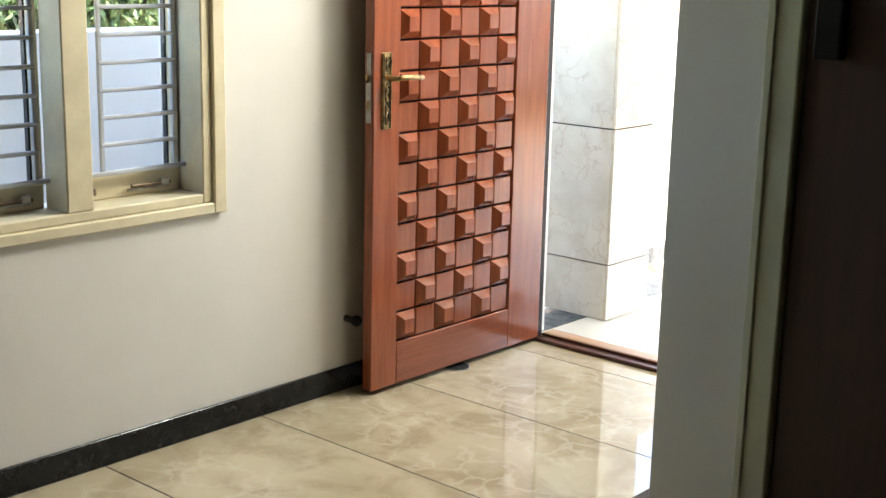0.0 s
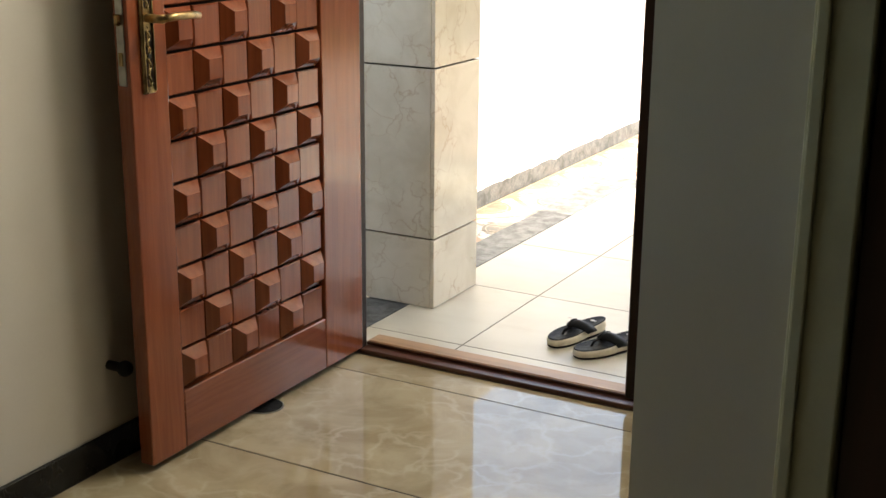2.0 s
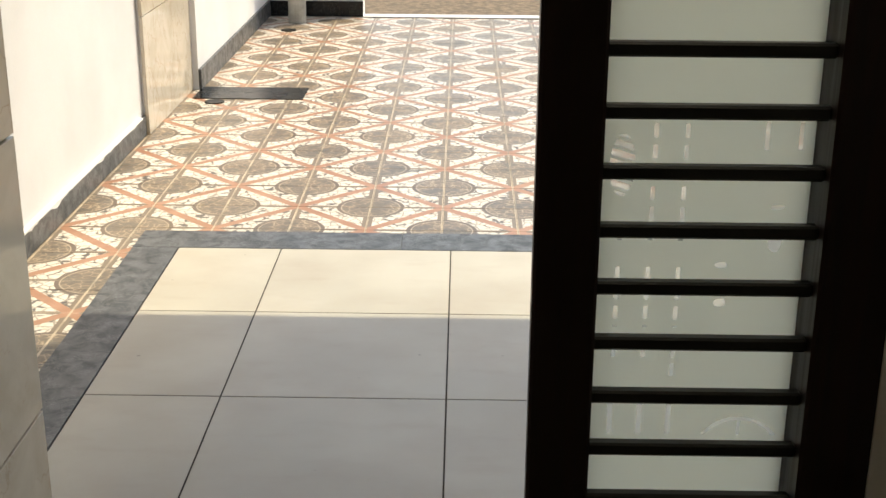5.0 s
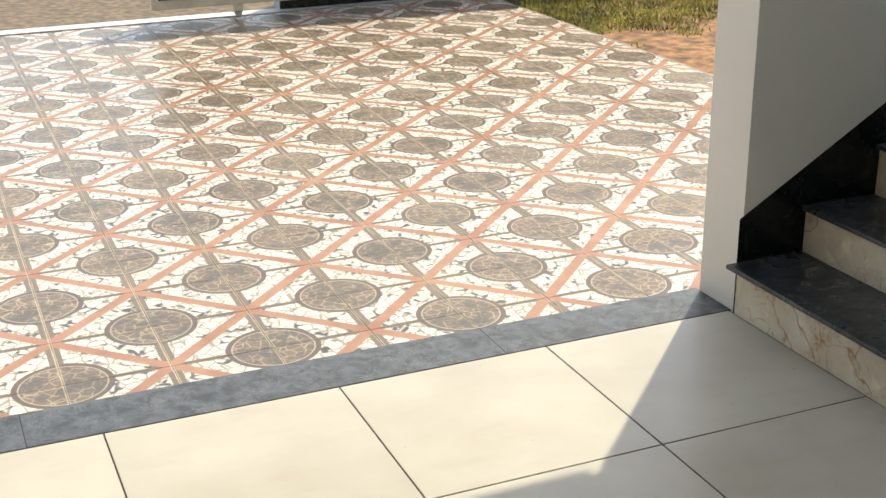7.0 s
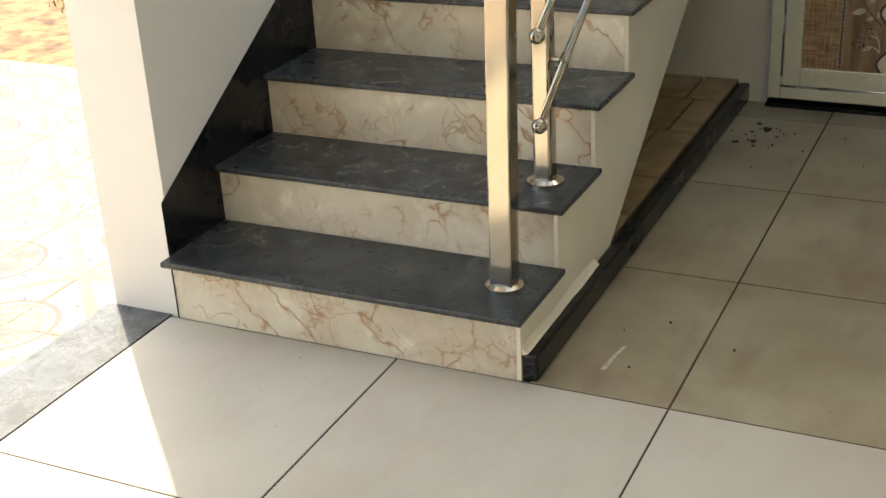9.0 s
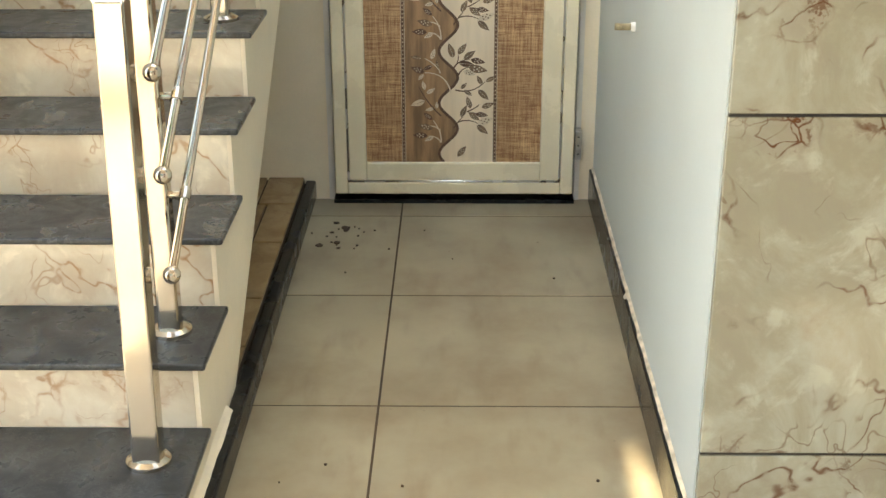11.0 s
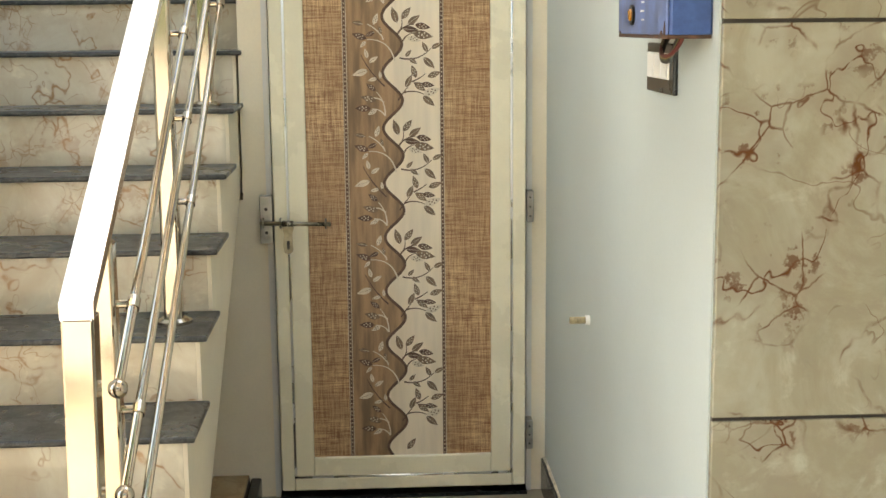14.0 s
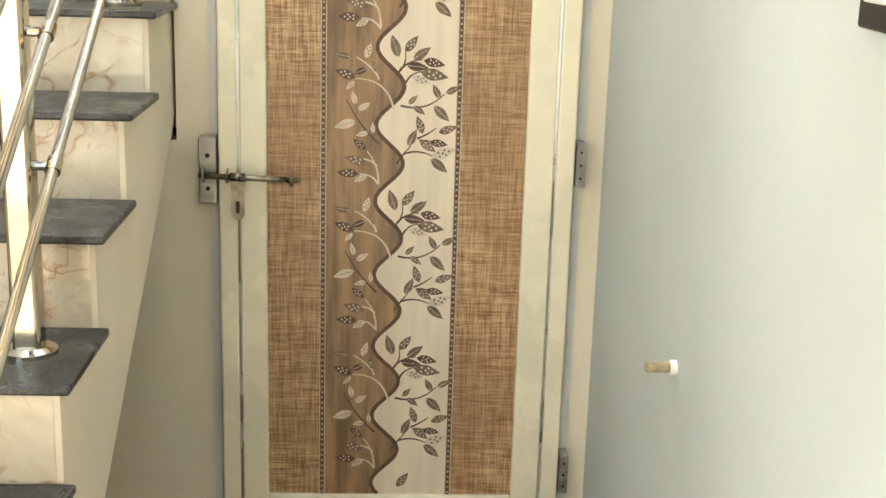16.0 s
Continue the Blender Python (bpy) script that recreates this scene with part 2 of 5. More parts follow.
def cracked_marble(name, base, cloud, rust, rough, seam=1.0):
    """Cream onyx marble: drifting cloudy patches, faint brown hair cracks, and one rusty broken seam wandering through."""
    k = Mat(name, rough)
    p = k.pos(31.0)
    fog = k.noise(p, 4.6, 7.0, 0.66, 0.9)
    fog2 = k.noise(p, 13.0, 5.0, 0.62, 0.6)
    bend = k.noise(p, 1.7, 5.0, 0.58, 0.3)
    off = (bend - 0.5).abs()
    band = off.ramp(0.004, 0.045, 1.0, 0.0)
    gate = k.noise(p, 2.3, 2.0).ramp(0.31, 0.45)
    fine = k.cells(p, 11.0, warp=0.05, warp_scale=11.0)
    run = (k.noise(p, 3.0, 4.0, 0.52, 0.3) - 0.5).abs()
    run2 = (k.noise(p, 6.5, 3.0, 0.52, 0.4) - 0.5).abs()
    hair = k.noise(p, 3.6, 4.0, 0.6).ramp(0.40, 0.53)
    hair2 = k.noise(p, 5.1, 3.0, 0.6).ramp(0.47, 0.58)
    speck = k.noise(p, 48.0, 4.0, 0.65)
    fill = k.noise(p, 21.0, 4.0, 0.65).ramp(0.56, 0.62)
    pale = tuple(min(1, c * 1.25) for c in base)
    tan = tuple(0.62 * a + 0.38 * b for a, b in zip(base, rust))
    c = k.mix(fog.ramp(0.36, 0.62), base, cloud)
    c = k.mix(fog2.ramp(0.54, 0.68, 0.0, 0.55), c, pale)
    c = k.mix(fog.ramp(0.50, 0.66, 0.0, 0.65) * fog2.ramp(0.35, 0.6), c, tan)
    c = k.mix(band * gate * (0.5 * seam), c, tan)
    c = k.mix(speck.ramp(0.52, 0.72, 0.0, 0.35) * fog.ramp(0.4, 0.6), c, tan)
    c = k.mix(run.ramp(0.0, 0.022, 0.5, 0.0) * hair, c, tan)
    c = k.mix(run.ramp(0.0, 0.009, 0.85, 0.0) * hair * speck.ramp(0.35, 0.55, 0.35, 1.0), c, rust)
    c = k.mix(run2.ramp(0.0, 0.008, 0.55, 0.0) * hair2, c, rust)
    c = k.mix(fine.ramp(0.0, 0.03, 0.8 * seam, 0.0) * band * gate, c, rust)
    c = k.mix(off.ramp(0.0, 0.003, 0.8 * seam, 0.0) * gate * speck.ramp(0.3, 0.5), c, rust)
    c = k.mix(fill * band * gate * (0.6 * seam), c, rust)
    return k.out(c, fog.ramp(0.3, 0.7, rough * 0.8, rough * 1.25))


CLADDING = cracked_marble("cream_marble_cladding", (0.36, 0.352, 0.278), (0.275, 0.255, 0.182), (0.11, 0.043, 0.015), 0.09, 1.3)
RISER_STONE = cracked_marble("riser_marble", (0.74, 0.68, 0.54), (0.65, 0.565, 0.42), (0.38, 0.19, 0.075), 0.10, 0.7)
PILLAR_STONE = marble("pale_marble_cladding", (0.72, 0.65, 0.53), (0.62, 0.545, 0.42), (0.46, 0.32, 0.20), 0.10, 5.5, 0.32, 0.012)
# Dusty brown tile, with the shade below the flight darkening its colour too.
SHADED_LEDGE_STONE = marble("dusty_shaded_brown_tile", (0.36, 0.25, 0.12), (0.25, 0.16, 0.07), (0.20, 0.10, 0.04), 0.4, 7.0, 0.4, 0.03)
FLOOR_STONE = marble("polished_beige_floor_tile", (0.43, 0.365, 0.245), (0.31, 0.25, 0.155), (0.56, 0.50, 0.38), 0.03, 5.2, 0.07, 0.03)
GRANITE = marble("blue_grey_granite", (0.105, 0.112, 0.118), (0.038, 0.043, 0.048), (0.30, 0.31, 0.31), 0.36, 19.0, 0.26, 0.02)
TREAD_STONE = marble("dark_granite_tread", (0.050, 0.055, 0.055), (0.010, 0.0115, 0.013), (0.13, 0.145, 0.145), 0.30, 17.0, 0.3, 0.02)


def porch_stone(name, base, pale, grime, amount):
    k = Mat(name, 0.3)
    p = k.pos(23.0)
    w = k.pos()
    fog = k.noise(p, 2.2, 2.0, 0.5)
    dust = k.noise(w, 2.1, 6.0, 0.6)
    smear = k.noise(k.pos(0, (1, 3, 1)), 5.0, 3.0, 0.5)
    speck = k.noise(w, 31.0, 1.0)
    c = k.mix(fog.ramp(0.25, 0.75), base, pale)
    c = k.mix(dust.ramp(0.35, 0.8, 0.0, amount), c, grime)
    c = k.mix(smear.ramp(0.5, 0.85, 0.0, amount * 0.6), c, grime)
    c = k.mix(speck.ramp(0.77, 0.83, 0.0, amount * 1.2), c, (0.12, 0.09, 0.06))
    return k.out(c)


def wood(name, dark, light, rough, along=(1, 1, 0.06), coat=0.3, scatter=5.0):
    k = Mat(name, rough, 0.0, coat)
    p = k.pos(scatter, along)
    grain = k.noise(p, 38.0, 6.0, 0.65, 0.8)
    big = k.noise(p, 6.0, 3.0)
    c = k.mix(grain.ramp(0.3, 0.72), dark, light)
    c = k.mix(big.ramp(0.35, 0.7, 0.0, 0.45), c, dark)
    return k.out(c, grain.ramp(0.3, 0.7, rough * 0.8, rough * 1.2), grain, 0.12)


WOOD = wood("varnished_teak", (0.185, 0.045, 0.018), (0.27, 0.070, 0.028), 0.17, coat=0.25)
WOOD_ACROSS = wood("varnished_teak_across", (0.17, 0.041, 0.0165), (0.245, 0.063, 0.0255), 0.17, (1, 0.06, 1), coat=0.25)
# Brown teak taken nearly to black: the backlit frame's shade is in its colour.
SHADED_FRAME_WOOD = wood("teak_frame_in_shade", (0.011, 0.0045, 0.003), (0.022, 0.0085, 0.005), 0.5, coat=0.0)
SHADED_FRAME_WOOD.node_tree.nodes["Principled BSDF"].inputs["Specular IOR Level"].default_value = 0.25
# Worn sill lightened so its colour includes the bright porch's reflection.
SHEEN_SILL_WOOD = wood("worn_teak_sill_with_sheen", (0.30, 0.165, 0.085), (0.47, 0.30, 0.175), 0.4, (0.06, 1, 1), coat=0.0)
SILL_FRONT = wood("teak_sill_front", (0.055, 0.018, 0.009), (0.10, 0.033, 0.016), 0.35, (0.06, 1, 1), coat=0.0)
DARK_WOOD = wood("dark_veneer", (0.043, 0.019, 0.0135), (0.066, 0.030, 0.021), 0.5, coat=0.0)
PORCH_STONE = porch_stone("satin_cream_floor_tile", (0.51, 0.48, 0.395), (0.595, 0.565, 0.475), (0.40, 0.32, 0.235), 0.42)
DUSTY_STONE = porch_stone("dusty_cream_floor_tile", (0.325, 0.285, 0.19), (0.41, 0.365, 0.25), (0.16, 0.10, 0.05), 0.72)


def yard_stone(x0, y0):
    """Printed parking tiles of 30 cm: quarter discs at two corners, a red band across, white pebbles between."""
    k = Mat("printed_parking_tile", 0.32)
    w = k.pos()
    x, y, _ = k.xyz(w)
    u, v = (x - x0) * (1 / 0.3), (y - y0) * (1 / 0.3)
    a, b = ((u + v) * 0.5).near(), ((u - v) * 0.5).near()
    du, dv = a + b, a - b
    r = (du * du + dv * dv).op("SQRT") * 0.3
    red = a.abs().max(b.abs()).more(0.5 - 0.045)
    jx, jy = u.near().abs() * 0.3, v.near().abs() * 0.3
    peb = k.cells(w, 23.0, warp=0.012, warp_scale=9.0)
    grit = k.noise(w, 26.0, 2.0)
    tone = k.noise(w, 55.0, 3.0)
    dirt = k.noise(w, 1.3, 5.0, 0.6)
    wear = k.noise(w, 7.0, 5.0, 0.65)
    c = k.mix(tone.ramp(0.3, 0.7), (0.78, 0.735, 0.65), (0.68, 0.625, 0.535))
    c = k.mix(peb.ramp(0.02, 0.07, 0.75, 0.0), c, (0.20, 0.165, 0.12))
    c = k.mix(peb.ramp(0.10, 0.17, 0.92, 0.0) * grit.ramp(0.53, 0.62), c, (0.05, 0.045, 0.04))
    c = k.mix(jx.less(0.02).max(jy.less(0.011)), c, (0.20, 0.155, 0.11))
    c = k.mix(red, c, k.mix(wear.ramp(0.3, 0.7), (0.355, 0.165, 0.09), (0.455, 0.245, 0.15)))
    crack = k.cells(w, 31.0, warp=0.02, warp_scale=14.0)
    blot = k.noise(w, 17.0, 4.0, 0.6)
    disc = k.mix(blot.ramp(0.36, 0.62), (0.125, 0.108, 0.085), (0.205, 0.155, 0.11))
    disc = k.mix(crack.ramp(0.0, 0.09, 0.9, 0.0) * blot.ramp(0.40, 0.56, 0.15, 1.0), disc, (0.50, 0.39, 0.26))
    disc = k.mix(r.more(0.119), disc, (0.46, 0.38, 0.28))
    disc = k.mix(r.more(0.1235), disc, (0.135, 0.10, 0.072))
    c = k.mix(r.less(0.140), c, disc)
    c = k.mix(jx.less(0.0042).max(jy.less(0.0026) * 0.6) * wear.ramp(0.35, 0.6, 0.25, 0.95), c, (0.62, 0.52, 0.38))
    c = k.mix(tone.ramp(0.45, 0.75, 0.0, 0.16), c, (0.25, 0.20, 0.15))
    c = k.mix(dirt.ramp(0.45, 0.75, 0.0, 0.2), c, (0.46, 0.37, 0.27))
    return k.out(c, dirt.ramp(0.3, 0.7, 0.28, 0.44), peb, 0.15)


YARD = yard_stone(-0.04, 1.09)


def weave():
    """Printed linen look of the door's side bands."""
    k = Mat("printed_linen_band", 0.35)
    w = k.pos()
    t1 = k.noise(k.pos(0, (1, 260, 14)), 1.0, 4.0, 0.7)
    t2 = k.noise(k.pos(0, (1, 14, 260)), 1.0, 4.0, 0.7)
    big = k.noise(w, 5.0, 3.0)
    f = (t1 + t2) * 0.5
    c = k.mix(f.ramp(0.38, 0.64), (0.24, 0.10, 0.04), (0.74, 0.505, 0.275))
    c = k.mix(big.ramp(0.35, 0.65, 0.0, 0.5), c, (0.30, 0.165, 0.08))
    return k.out(c)


LINEN = weave()
PRINT_BROWN = plain("printed_brown_ground", (0.36, 0.215, 0.115), 0.35, vary=0.3, scale=3.0, stretch=(1, 12, 1.5))
PRINT_CREAM = plain("printed_cream_ground", (0.83, 0.71, 0.55), 0.35, vary=0.06, scale=3.0, stretch=(1, 9, 1))
INK_DARK = plain("printed_dark_brown", (0.12, 0.06, 0.035), 0.35, vary=0.2, scale=40)
INK_MID = plain("printed_mid_brown", (0.22, 0.14, 0.085), 0.35, vary=0.25, scale=90)
INK_PALE = plain("printed_pale_cream", (0.68, 0.58, 0.45), 0.35, vary=0.08, scale=40)


def frosted():
    k = Mat("frosted_pale_glass", 0.12)
    c = k.noise(k.pos(), 3.0)
    k.b.inputs["Transmission Weight"].default_value = 0.0
    tr = k.t.nodes.new("ShaderNodeBsdfTranslucent")
    tr.inputs[0].default_value = (0.93, 0.95, 0.88, 1)
    mx = k.t.nodes.new("ShaderNodeMixShader")
    mx.inputs[0].default_value = 0.92
    k.t.links.new(k.b.outputs[0], mx.inputs[1])
    k.t.links.new(tr.outputs[0], mx.inputs[2])
    # clear unfrosted motif: stems, dashes, half wheel, oval, small flowers
    x, _, z = k.xyz(k.pos())
    mark = None
    for sx, lo, hi in ((-0.966, 0.80, 0.98), (-0.927, 0.80, 1.135), (-0.888, 0.77, 1.135)):
        stem = (x - sx).abs().less(0.0035) * z.more(0.69) * z.less(0.757)
        dash = (x - sx).abs().less(0.003) * z.more(lo) * z.less(hi) * (z * 37.0).near().abs().less(0.33) * (z * 9.0).near().abs().less(0.4)
        mark = stem.max(dash) if mark is None else mark.max(stem).max(dash)
    wx, wz = x + 0.793, z - 0.655
    ring = ((wx * wx + wz * wz).op("SQRT") - 0.059).abs().less(0.0025).max(wx.abs().less(0.0022) * wz.less(0.06)) * z.more(0.69) * z.less(0.72)
    mark = mark.max(ring * wx.abs().less(0.06))
    side = (x + 0.768).abs()
    mark = mark.max((side - 0.021).abs().less(0.003) * z.more(1.085) * z.less(1.12)).max((z - 1.132).abs().less(0.0025) * side.less(0.024))
    ox, oz = (x + 0.967) * (1 / 0.016), (z - 1.063) * (1 / 0.04)
    mark = mark.max((ox * ox + oz * oz).less(1.0) * ((z + x * 0.3) * 75.0).near().abs().less(0.32))
    for fx, fz, fw, fh in ((-0.768, 0.963, 0.009, 0.013), (-0.838, 0.906, 0.022, 0.004), (-0.832, 0.880, 0.008, 0.006), (-0.765, 0.822, 0.024, 0.006), (-0.834, 0.932, 0.008, 0.004), (-0.768, 1.01, 0.009, 0.003)):
        ex, ez = (x - fx) * (1 / fw), (z - fz) * (1 / fh)
        mark = mark.max((ex * ex + ez * ez).less(1.0))
    clear = k.t.nodes.new("ShaderNodeBsdfTransparent")
    mc = k.t.nodes.new("ShaderNodeMixShader")
    k.t.links.new((mark * 0.55).sock, mc.inputs[0])
    k.t.links.new(mx.outputs[0], mc.inputs[1])
    k.t.links.new(clear.outputs[0], mc.inputs[2])
    k.t.links.new(mc.outputs[0], k.t.nodes["Material Output"].inputs[0])
    return k.out(k.mix(c, (0.62, 0.66, 0.6), (0.7, 0.74, 0.68)))


FROST = frosted()


# ---- building helpers ----
def mesh_of(bm, name, material, smooth=False):
    me = bpy.data.meshes.new(name)
    bmesh.ops.recalc_face_normals(bm, faces=bm.faces[:])
    bm.to_mesh(me)
    bm.free()
    for p in me.polygons:
        p.use_smooth = smooth
    me.materials.append(material)
    return me


def part(name, bm, material, parent=None, label="", smooth=False):
    ob = new(name, mesh_of(bm, name, material, smooth))
    if parent is not None:
        ob.parent = parent
    if label:
        ob["label"] = label
    return ob


def thing(name, label, category, group="", at=(0, 0, 0)):
    ob = new(name)
    ob.location = at
    ob.empty_display_size = 0.1
    return tagged(ob, label, category, group)


def box(bm, x0, x1, y0, y1, z0, z1, bevel=0.0, seg=1):
    vs = [bm.verts.new((x, y, z)) for x in (x0, x1) for y in (y0, y1) for z in (z0, z1)]
    fs = [bm.faces.new([vs[i] for i in q]) for q in ((0, 1, 3, 2), (4, 6, 7, 5), (0, 4, 5, 1), (2, 3, 7, 6), (0, 2, 6, 4), (1, 5, 7, 3))]
    if bevel:
        es = list({e for f in fs for e in f.edges})
        bmesh.ops.bevel(bm, geom=es, offset=bevel, segments=seg, affect="EDGES", profile=0.5)
    return bm


def boxed(x0, x1, y0, y1, z0, z1, bevel=0.0, seg=1):
    return box(bmesh.new(), x0, x1, y0, y1, z0, z1, bevel, seg)


def tube(bm, a, b, r, sides=12, r2=None):
    a, b = Vector(a), Vector(b)
    m = Matrix.Translation((a + b) / 2) @ (b - a).to_track_quat("Z", "Y").to_matrix().to_4x4()
    bmesh.ops.create_cone(bm, cap_ends=True, segments=sides, radius1=r, radius2=r if r2 is None else r2, depth=(b - a).length, matrix=m)
    return bm


def ball(bm, c, r, sx=1, sy=1, sz=1):
    bmesh.ops.create_uvsphere(bm, u_segments=18, v_segments=12, radius=r, matrix=Matrix.Translation(c) @ Matrix.Diagonal((sx, sy, sz, 1)))
    return bm


def prism(bm, pts, axis, lo, hi):
    """A prism from a 2D outline, pushed along an axis (0: x, outline in y, z; 1: y, outline in x, z; 2: z)."""
    def place(p, w):
        return (w, p[0], p[1]) if axis == 0 else (p[0], w, p[1]) if axis == 1 else (p[0], p[1], w)
    a = [bm.verts.new(place(p, lo)) for p in pts]
    b = [bm.verts.new(place(p, hi)) for p in pts]
    n = len(pts)
    bm.faces.new(a)
    bm.faces.new(b[::-1])
    for i in range(n):
        bm.faces.new((a[i], b[i], b[(i + 1) % n], a[(i + 1) % n]))
    return bm


def sweep(bm, pts, r, sides=8):
    """A round cable or bar through points."""
    rings = []
    pts = [Vector(p) for p in pts]
    for i, p in enumerate(pts):
        d = (pts[min(i + 1, len(pts) - 1)] - pts[max(i - 1, 0)]).normalized()
        q = d.to_track_quat("Z", "Y")
        rings.append([bm.verts.new(p + q @ Vector((r * math.cos(2 * math.pi * j / sides), r * math.sin(2 * math.pi * j / sides), 0))) for j in range(sides)])
    for a, b in zip(rings, rings[1:]):
        for j in range(sides):
            bm.faces.new((a[j], a[(j + 1) % sides], b[(j + 1) % sides], b[j]))
    bm.faces.new(rings[0][::-1])
    bm.faces.new(rings[-1])
    return bm


def structure(name, bm, material, label, category="wall", smooth=False):
    return tagged(part(name, bm, material, None, "", smooth), label, category, kind="structure")


def ragged(n, place):
    """A strip of mortar or paint: place(t) gives the corners of its section at t from 0 to 1."""
    bm = bmesh.new()
    rings = [[bm.verts.new(p) for p in place(i / n)] for i in range(n + 1)]
    for a, b in zip(rings, rings[1:]):
        for j in range(len(a)):
            bm.faces.new((a[j], a[(j + 1) % len(a)], b[(j + 1) % len(a)], b[j]))
    bm.faces.new(rings[0])
    bm.faces.new(rings[-1])
    return bm


def wave(x, seed, scale):
    """Smooth unevenness between -1 and 1."""
    return noise.noise(Vector((x * scale, seed, 0.0))) + 0.5 * noise.noise(Vector((x * scale * 2.7, seed + 5.0, 0.0)))


def tiles(parent, xs, ys, z, thick, gap, material, limit=None, bevel=0.0015):
    """Floor tiles as single pieces between the given joints; alike sizes share a mesh."""
    shared = {}
    for x0, x1 in zip(xs, xs[1:]):
        for y0, y1 in zip(ys, ys[1:]):
            w, d = round(x1 - x0, 4), round(y1 - y0, 4)
            if (w, d) not in shared:
                shared[w, d] = mesh_of(boxed(gap / 2 - w / 2, w / 2 - gap / 2, gap / 2 - d / 2, d / 2 - gap / 2, -thick, 0, bevel), "tile", material)
            t = new("tile", shared[w, d])
            t.location = ((x0 + x1) / 2, (y0 + y1) / 2, z)
            t.parent = parent


INSIDE, YARD_Z = 0.08, -0.09          # floor levels; the porch floor is 0

# ---- ground and yard ----
ground = structure("ground", boxed(-90, 90, -60, 120, -0.40, -0.16), SOIL, "dry red soil ground around the house", "ground")
road = structure("road", boxed(-90, 90, 6.62, 14, -0.16, -0.095), ROAD, "grey gravel road beyond the gate", "road")
yard = structure("yard_floor", boxed(-2.80, 2.50, -5.2, 6.56, -0.16, YARD_Z - 0.003), PALE_GROUT, "parking yard paved with printed floor tiles", "floor")
lawn = structure("lawn_soil", boxed(2.518, 9.0, 0.8, 6.5, -0.16, -0.10), SOIL, "bare red soil with thin patches of grass", "lawn")
curb = structure("yard_edging", boxed(2.50, 2.518, 0.8, 6.5, -0.16, -0.089, 0.003), PALE_GROUT, "pale cement edging between tiles and lawn", "kerb")

# ---- house shell ----
W = -2.065
structure("floor", boxed(W - 0.2, 6.2, -12.2, -2.135, -0.16, INSIDE - 0.0012), GROUT, "indoor floor of polished beige marble tiles", "floor")
structure("porch_floor", boxed(-2.165, 0.6, -2.135, 0.597, -0.16, -0.0012), GROUT, "porch floor of cream ceramic tiles", "floor")
structure("passage_floor", boxed(0.6, 2.56, -1.21, -0.30, -0.16, -0.0012), BROWN_GROUT, "passage floor of dusty cream tiles", "floor")
structure("ceiling", boxed(W - 0.2, 6.2, -12.2, -2.06, 2.95, 3.1), ROOM_CEIL, "unseen indoor ceiling, darkened to cut bounced light", "ceiling")

# window wall with its opening
wl, wr, wb, wt = -4.63, -3.76, 0.845, 2.10
bm = bmesh.new()
box(bm, W - 0.20, W, -12.2, wl, -0.16, 2.95)
box(bm, W - 0.20, W, wr, -2.06, -0.16, 2.95)
box(bm, W - 0.20, W, wl, wr, -0.16, wb)
box(bm, W - 0.20, W, wl, wr, wt, 2.95)
structure("wall_west", bm, WHITE_WALL, "cream painted indoor wall with a window")
structure("wall_south", boxed(W, 6.2, -12.2, -12.0, -0.16, 2.95), UNSEEN_DARK_WALL, "unseen plain indoor wall, darkened to cut bounced light")
structure("wall_east", boxed(6.0, 6.2, -12.0, -3.5, -0.16, 2.95), UNSEEN_DARK_WALL, "unseen plain indoor wall, darkened to cut bounced light")
dl, dr = -0.27, 0.63
bm = bmesh.new()
box(bm, -0.59, dl - 0.087, -3.5, -3.35, INSIDE - 0.01, 2.95)
box(bm, dr + 0.10, 6.0, -3.5, -3.35, INSIDE - 0.01, 2.95)
box(bm, dl - 0.10, dr + 0.10, -3.5, -3.35, 2.2, 2.95)
structure("wall_north", bm, FOYER_WALL, "white painted wall beside a dark inner door")
structure("foyer_wall", boxed(-0.59, -0.44, -3.35, -2.20, INSIDE - 0.01, 2.95), FOYER_WALL, "white painted side wall of the foyer")
# front wall around the entrance
bm = bmesh.new()
box(bm, W - 0.2, -2.01, -2.26, -2.06, INSIDE, 2.95)
box(bm, -2.01, -0.64, -2.26, -2.06, 2.24, 2.30)
box(bm, -2.01, -0.64, -2.26, -2.06, 2.72, 2.95)
box(bm, -0.64, 0.78, -2.2, -2.06, -0.16, 2.95)
structure("wall_front", bm, OUT_WALL, "painted front wall around the entrance")
# east end of the porch
structure("east_room_back", boxed(6.0, 6.2, -3.35, -1.40, -0.16, 2.95), WHITE_WALL, "plain end wall of the east room")
structure("east_room_ceiling", boxed(0.62, 6.2, -2.06, -1.40, 2.95, 3.1), CEIL, "white painted ceiling slab of the east room", "ceiling")
structure("wall_porch_end", boxed(0.622, 0.78, -2.06, -1.40, -0.16, 2.95), OUT_WALL, "outer wall of the east room behind marble cladding")


def passage_y(x):
    """The passage wall's face; it opens slightly towards the far end."""
    return -1.19 - 0.0075 * (x - 0.622)


structure("passage_wall", prism(bmesh.new(), [(0.622, -1.40), (2.56, -1.40), (2.56, passage_y(2.56)), (0.622, -1.19)], 2, -0.16, 2.95), SHADE_COOLED_WALL, "painted wall of the side passage, its cool shade mixed into the colour")
bm = bmesh.new()
box(bm, 2.56, 2.72, -1.40, -1.16, -0.16, 2.95)
box(bm, 2.56, 2.72, -0.365, -0.295, -0.16, 2.95)
box(bm, 2.56, 2.72, -1.16, -0.365, 2.12, 2.95)
